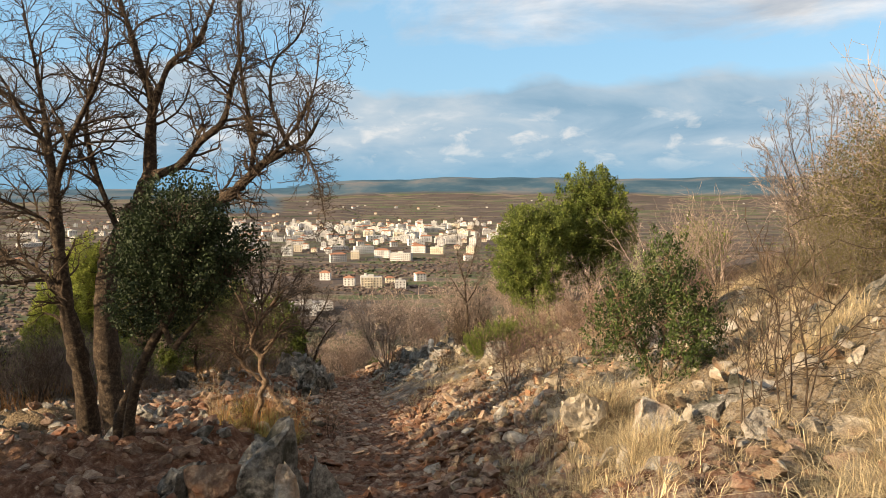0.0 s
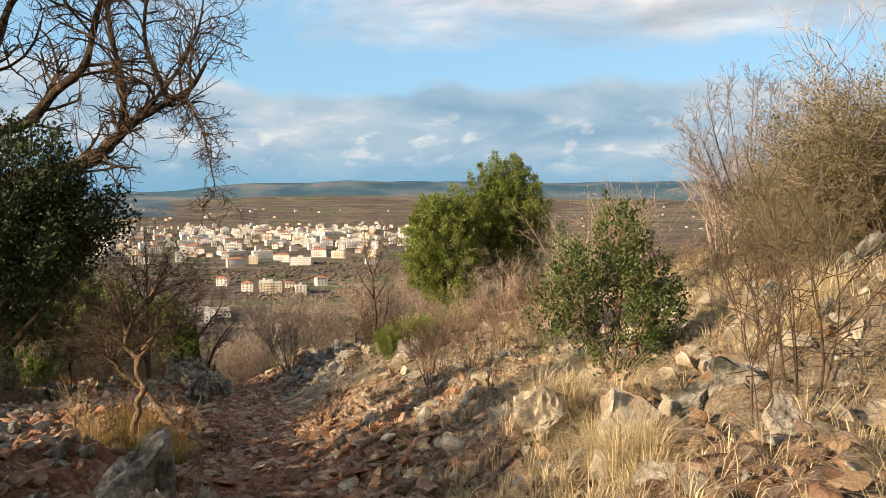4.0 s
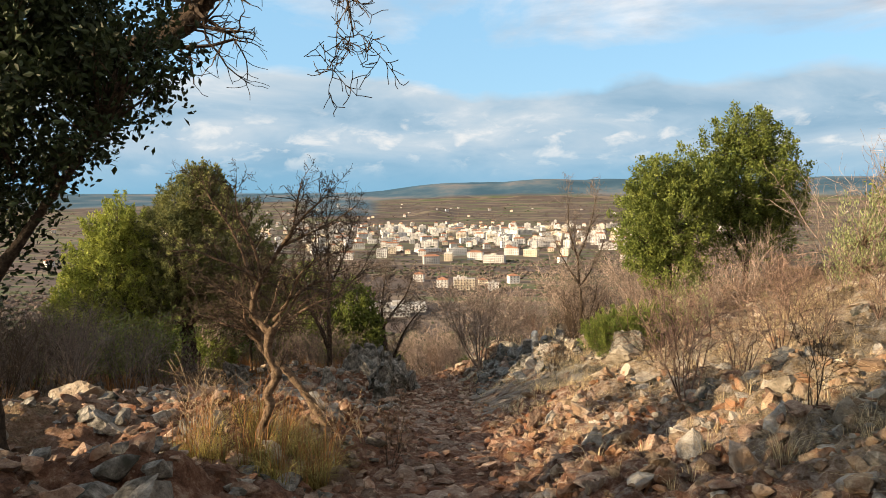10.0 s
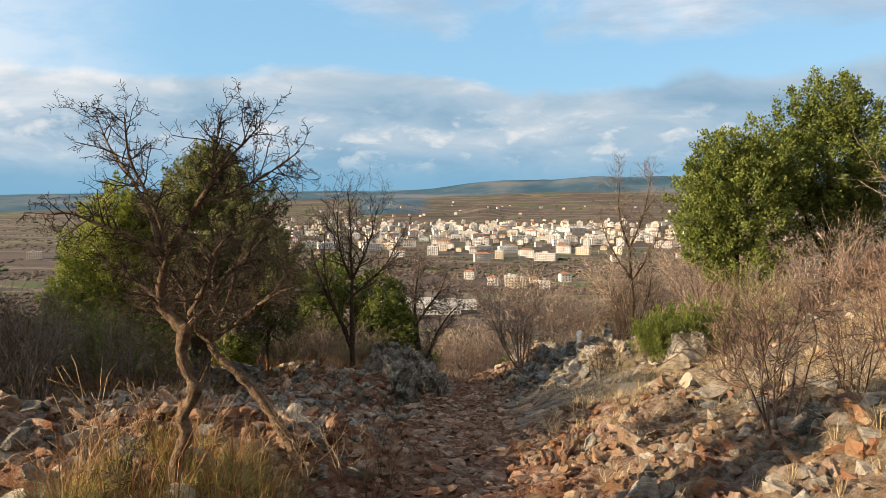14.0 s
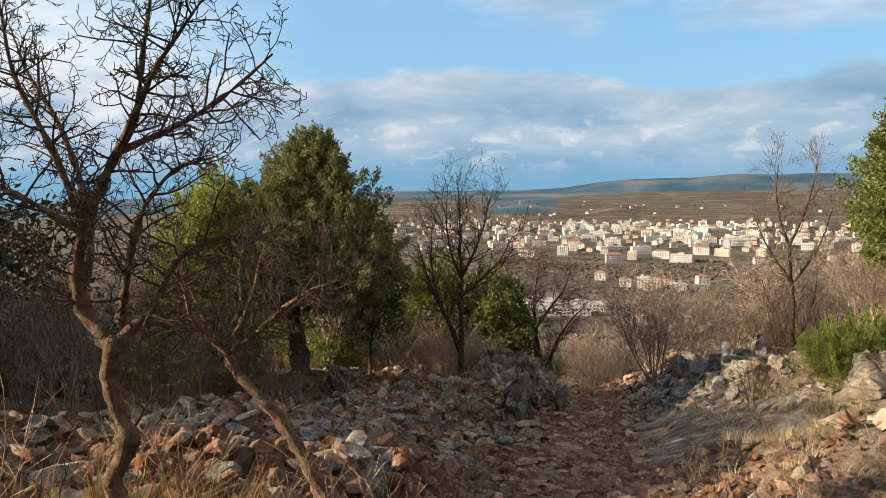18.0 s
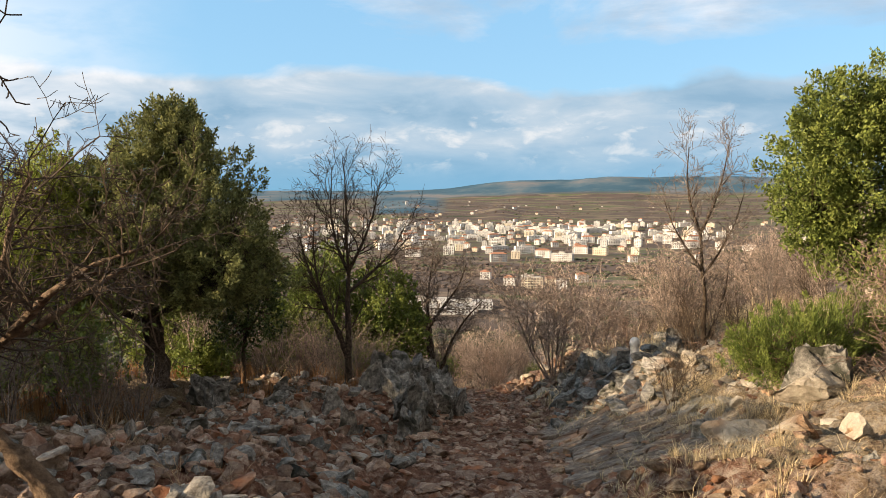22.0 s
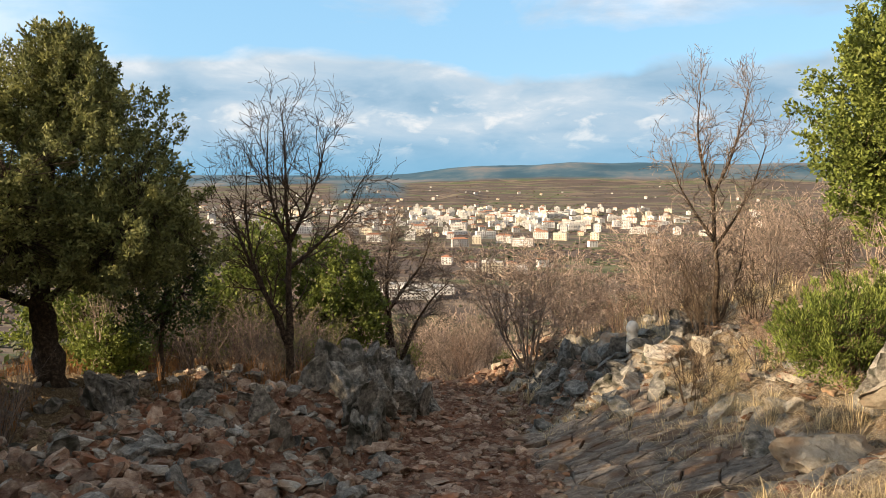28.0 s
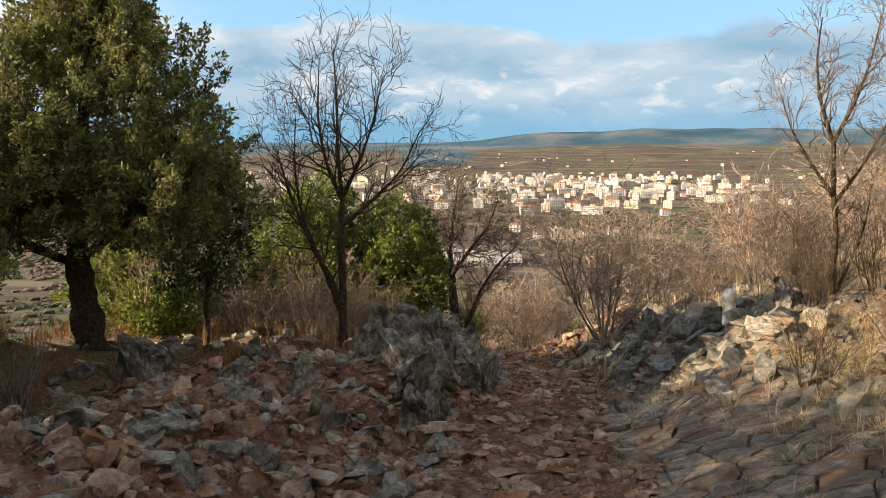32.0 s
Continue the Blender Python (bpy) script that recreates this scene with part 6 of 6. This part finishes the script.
def building(name, w, d, storeys, hip, wallmat, label):
    root = thing(name, (0, 0, 0), label, "building", "town on the plain")
    h = storeys * 2.9 + 0.4
    v, f = box(-w / 2, w / 2, -d / 2, d / 2, -4, h)
    part("wall", mesh_of("wall", v, f, wallmat), root)
    if hip:
        o, r = 0.7, min(w, d) * 0.22
        L = max(w - d, 0) / 2
        v = np.array([(-w / 2 - o, -d / 2 - o, h), (w / 2 + o, -d / 2 - o, h), (w / 2 + o, d / 2 + o, h), (-w / 2 - o, d / 2 + o, h), (-L - 0.1, 0, h + r), (L + 0.1, 0, h + r)])
        f = np.array([(0, 1, 5, 4), (2, 3, 4, 5), (1, 2, 5, 5), (3, 0, 4, 4)])
        me = bpy.data.meshes.new("roof")
        me.from_pydata([tuple(p) for p in v], [], [(0, 1, 5, 4), (2, 3, 4, 5), (1, 2, 5), (3, 0, 4), (3, 2, 1, 0)])
        me.materials.append(M_TILE)
    else:
        bits = [box(-w / 2 + 0.3, w / 2 - 0.3, -d / 2 + 0.3, d / 2 - 0.3, h, h + 0.25), box(-w * 0.15, w * 0.1, -d * 0.2, d * 0.15, h + 0.25, h + 2.8)]
        v, f = joined(bits)
        me = mesh_of("roof", v, f, M_FLATROOF)
    part("roof", me, root)
    for s in range(storeys):
        bits = []
        z0 = s * 2.9 + 1.0
        n = max(int(w / 3.4), 2)
        for k in range(n):
            cx = -w / 2 + (k + 0.5) * w / n
            bits.append(box(cx - 0.75, cx + 0.75, -d / 2 - 0.06, -d / 2 + 0.1, z0, z0 + 1.5))
        n = max(int(d / 3.8), 2)
        for k in range(n):
            cy = -d / 2 + (k + 0.5) * d / n
            for sx in (-1, 1):
                bits.append(box(sx * w / 2 - 0.08, sx * w / 2 + 0.08, cy - 0.7, cy + 0.7, z0, z0 + 1.5))
        v, f = joined(bits)
        tagged(part("glazing", mesh_of("glazing", v, f, M_WINDOW), root, "row of dark windows"), kind="stuff")
        if storeys > 3 and s > 0:
            v, f = box(-w * 0.32, w * 0.05, -d / 2 - 1.3, -d / 2, s * 2.9 - 0.1, s * 2.9 + 0.9)
            part("balcony", mesh_of("balcony", v, f, wallmat), root)
    return root


KINDS = [building("apartment_block", 34, 13, 4, False, M_PLASTER, "white flat-roofed apartment block in the town"), building("apartment_block", 24, 14, 4, False, M_PLASTERWARM, "cream apartment block in the town"),
         building("apartment_block", 18, 14, 5, False, M_PLASTER, "white tower block in the town"), building("town_house", 13, 11, 3, True, M_PLASTER, "white house with a tiled roof"),
         building("town_house", 11, 10, 2, True, M_PLASTERWARM, "cream house with a tiled roof"), building("warehouse", 48, 22, 2, False, M_PLASTER, "long low white warehouse on the plain"), building("apartment_block", 26, 12, 4, True, M_PLASTER, "white apartment block with a tiled roof"),
         building("town_house", 12, 10, 3, False, M_PLASTER, "small white flat-roofed town house")]
used = set()
taken = []
gt = np.random.default_rng(99)
tries = 0
while len(taken) < 410 and tries < 12000:
    tries += 1
    core = len(taken) < 280
    az = gt.normal(-6.5, 6.5) if core else gt.uniform(-30, -11) if len(taken) < 370 else gt.uniform(-42, 14)
    r = (gt.uniform(1480, 2350) if gt.random() < 0.72 else gt.uniform(1180, 2700)) if core else gt.uniform(1650, 3000) if len(taken) < 370 else gt.choice([gt.uniform(1300, 1600), gt.uniform(2300, 3300), gt.uniform(2300, 3300)])
    if not core and r < 1400 and az > 3:
        continue
    x, y = r * math.sin(math.radians(az)), r * math.cos(math.radians(az))
    if any((x - a) ** 2 + ((y - b) * 0.7) ** 2 < (30 if core else 36) ** 2 for a, b in taken):
        continue
    taken.append((x, y))
    k = int(gt.choice(8, p=[0.2, 0.14, 0.12, 0.16, 0.12, 0.06, 0.1, 0.1] if core else [0.06, 0.08, 0.03, 0.3, 0.25, 0.05, 0.08, 0.15]))
    if r > 2350:
        k = (3, 4, 7)[k % 3]
    m = pose(x, y, z_at(x, y) + 0.5, 0, 0, float(-az + gt.choice([0, 90, 18, -20]) + gt.normal() * 6))
    if k in used:
        copy_thing(KINDS[k], m)
    else:
        KINDS[k].matrix_basis = m
        used.add(k)
for x, y, k, rz in ((-84, 860, 1, 8), (-50, 850, 7, 8), (-112, 880, 3, 0), (-66, 905, 4, 10), (-30, 930, 3, 20), (-138, 660, 5, 12), (-95, 900, 7, 0), (-150, 940, 3, 0), (-128, 690, 5, 12), (-172, 700, 5, 5)):
    copy_thing(KINDS[k], pose(x, y, z_at(x, y) + 0.5, 0, 0, rz))
bits = []
for _ in range(110):
    az, r = gt.uniform(-36, 28), gt.uniform(2500, 3900)
    if fbm(np.array([az * 0.5]), np.array([r * 0.006]), 91, 3)[0] < 0.6:
        continue
    x, y = r * math.sin(math.radians(az)), r * math.cos(math.radians(az))
    s = gt.uniform(2.5, 5)
    z = z_at(x, y)
    v, f = box(-s, s, -4, 4, -6, gt.uniform(3.0, 5.0))
    bits.append((v @ turn_z(gt.uniform(0, 3)).T + (x, y, z), f))
v, f = joined(bits)
tagged(new("far_houses", mesh_of("far_houses", v, f, M_FLATROOF)), "scattered white houses far across the plain", "houses", kind="stuff")

# woods and hedges of the plain
bm = bmesh.new()
bmesh.ops.create_icosphere(bm, subdivisions=1, radius=1.0)
ball = np.array([p.co[:] for p in bm.verts])
ballf = np.array([[q.index for q in p.verts] for p in bm.faces])
bm.free()
M_WOOD = material("bare_woodland", [(0.3, (0.075, 0.06, 0.054)), (0.7, (0.145, 0.113, 0.10))], 0.05, 5.0, 0.95, 0.0, vary=0.15)
M_COPSE = material("green_copse", [(0.3, (0.04, 0.052, 0.032)), (0.7, (0.085, 0.09, 0.055))], 0.05, 5.0, 0.95, 0.0, vary=0.15)


def woods(name, n, r0, r1, az0, az1, lim, seed, size, mat, label):
    vs, fs, at = [], [], 0
    az = gt.uniform(az0, az1, n)
    r = np.exp(gt.uniform(math.log(r0), math.log(r1), n))
    x, y = r * np.sin(np.radians(az)), r * np.cos(np.radians(az))
    keep = fbm(x * 0.006, y * 0.011, seed, 4) > lim
    x, y = x[keep], y[keep]
    z = height(x, y)
    held = np.array(taken)
    for a, b, c in zip(x, y, z):
        if ((np.abs(held[:, 0] - a) < 20) & (np.abs(held[:, 1] - b) < 16)).any():
            continue
        s = size * gt.uniform(0.5, 1.3)
        v = ball * (1 + 0.22 * gt.normal(size=(len(ball), 1))) * (1.3 * s, s, s * 0.62) + (a, b, c + 0.3 * s)
        vs.append(v)
        fs.append(ballf + at)
        at += len(v)
    tagged(new(name, mesh_of(name, np.concatenate(vs), np.concatenate(fs), mat)), label, "woodland", kind="stuff")


woods("bare_woods", 24000, 620, 3800, -46, 36, 0.52, 101, 2.6, M_WOOD, "brown leafless woods on the plain")
woods("evergreen_copses", 4000, 450, 1300, -46, 36, 0.53, 121, 2.2, M_COPSE, "dark evergreen scrub on the lower slope")
woods("evergreen_copses", 2600, 430, 3400, -45, 35, 0.53, 111, 3.8, M_COPSE, "dark green trees between the fields")

# ---- single stones and slabs of the ground ----
STONE_MESH = [mesh_of("stone", v, f, m) for m in (M_REDSTONE, M_STONE, M_GREYROCK) for v, f in [rock_points(500 + k, 2, 12, 0.62, 0.16) for k in range(8)]]
for i in range(300):
    if i < 170:
        y, d, kind = RNG.uniform(8, 25), -RNG.uniform(0.9, 4.6), RNG.choice([0, 0, 1, 2])
    else:
        y, d, kind = RNG.uniform(4, 15), RNG.uniform(0.6, 2.8), RNG.choice([0, 1, 1])
    x, s_ = float(path_mid(y) + d), float(0.05 + 0.12 * RNG.random() ** 1.6)
    ob = part("stone", STONE_MESH[int(kind) * 8 + int(RNG.integers(8))], ground)
    ob.matrix_world = pose(x, float(y), z_at(x, float(y)) + 0.25 * s_, float(RNG.normal() * 22), float(RNG.normal() * 22), float(RNG.uniform(0, 360))) @ Matrix.Diagonal((s_, s_, s_, 1))


def clip_half(poly, p, n):
    """The part of a convex polygon on the inner side of a line."""
    out = []
    for k in range(len(poly)):
        a, b = poly[k], poly[(k + 1) % len(poly)]
        da, db = (a - p) @ n, (b - p) @ n
        if da <= 0:
            out.append(a)
        if da * db < 0:
            out.append(a + (b - a) * da / (da - db))
    return out


def slabs():
    """Cracked limestone plates bedded on the bank beside the path, one for each cell between the cracks."""
    g = np.random.default_rng(17)
    seeds = np.array([(0.70 + 0.30 * i + g.uniform(-0.15, 0.15), 17.6 + 0.40 * j + 0.2 * (i % 2) + g.uniform(-0.19, 0.19)) for i in range(9) for j in range(16)])
    skew = np.array([[1.0, -0.12], [0.0, 1.0]])
    sk = seeds @ skew.T
    for k, (c, q) in enumerate(zip(seeds, sk)):
        if not (0.85 < c[0] < 2.6 and 18.2 < c[1] < 23.0) or g.random() < 0.07:
            continue
        poly = [q + np.array(o) for o in ((-0.6, -0.6), (0.6, -0.6), (0.6, 0.6), (-0.6, 0.6))]
        for o in sk:
            w = o - q
            if 0 < w @ w < 1.4:
                poly = clip_half(poly, q + w / 2, w)
        if len(poly) < 3:
            continue
        poly = np.array(poly) @ np.linalg.inv(skew).T
        fine = []
        for a, b in zip(poly, np.roll(poly, -1, 0)):
            fine += [a, a + (b - a) * 0.5 + g.normal(size=2) * 0.014]
        pts = np.array(fine)
        pts[:, 0] += path_mid(pts[:, 1])
        m = pts.mean(0)
        rel = (pts - m) * (1 - 0.010 / np.maximum(np.linalg.norm(pts - m, axis=1), 0.05))[:, None]
        gx = float(broad(m[0] + 0.25, m[1]) - broad(m[0] - 0.25, m[1])) / 0.5 + g.normal() * 0.012
        gy = float(broad(m[0], m[1] + 0.25) - broad(m[0], m[1] - 0.25)) / 0.5 + g.normal() * 0.012
        n = len(rel)
        lie = rel @ (gx, gy)
        inner = np.column_stack([rel * 0.55, lie * 0.55 + 0.004 + g.normal(size=n) * 0.006])
        top = np.column_stack([rel * 0.94, lie * 0.94 + 0.001 + g.normal(size=n) * 0.005])
        rim = np.column_stack([rel, lie - 0.022])
        v = np.concatenate([[[0, 0, 0.005 + g.normal() * 0.006]], inner, top, rim, rim - (0, 0, 0.2)])
        f = [(0, 1 + i, 1 + (i + 1) % n) for i in range(n)]
        for lo in (1, 1 + n, 1 + 2 * n):
            for i in range(n):
                p, r = lo + i, lo + (i + 1) % n
                f += [(p, p + n, r + n), (p, r + n, r)]
        ob = part("slab", mesh_of("slab", v, np.array(f), M_SLAB), ground)
        ob.location = (float(m[0]), float(m[1]), float(broad(m[0], m[1])) + 0.085 + g.normal() * 0.004)


slabs()
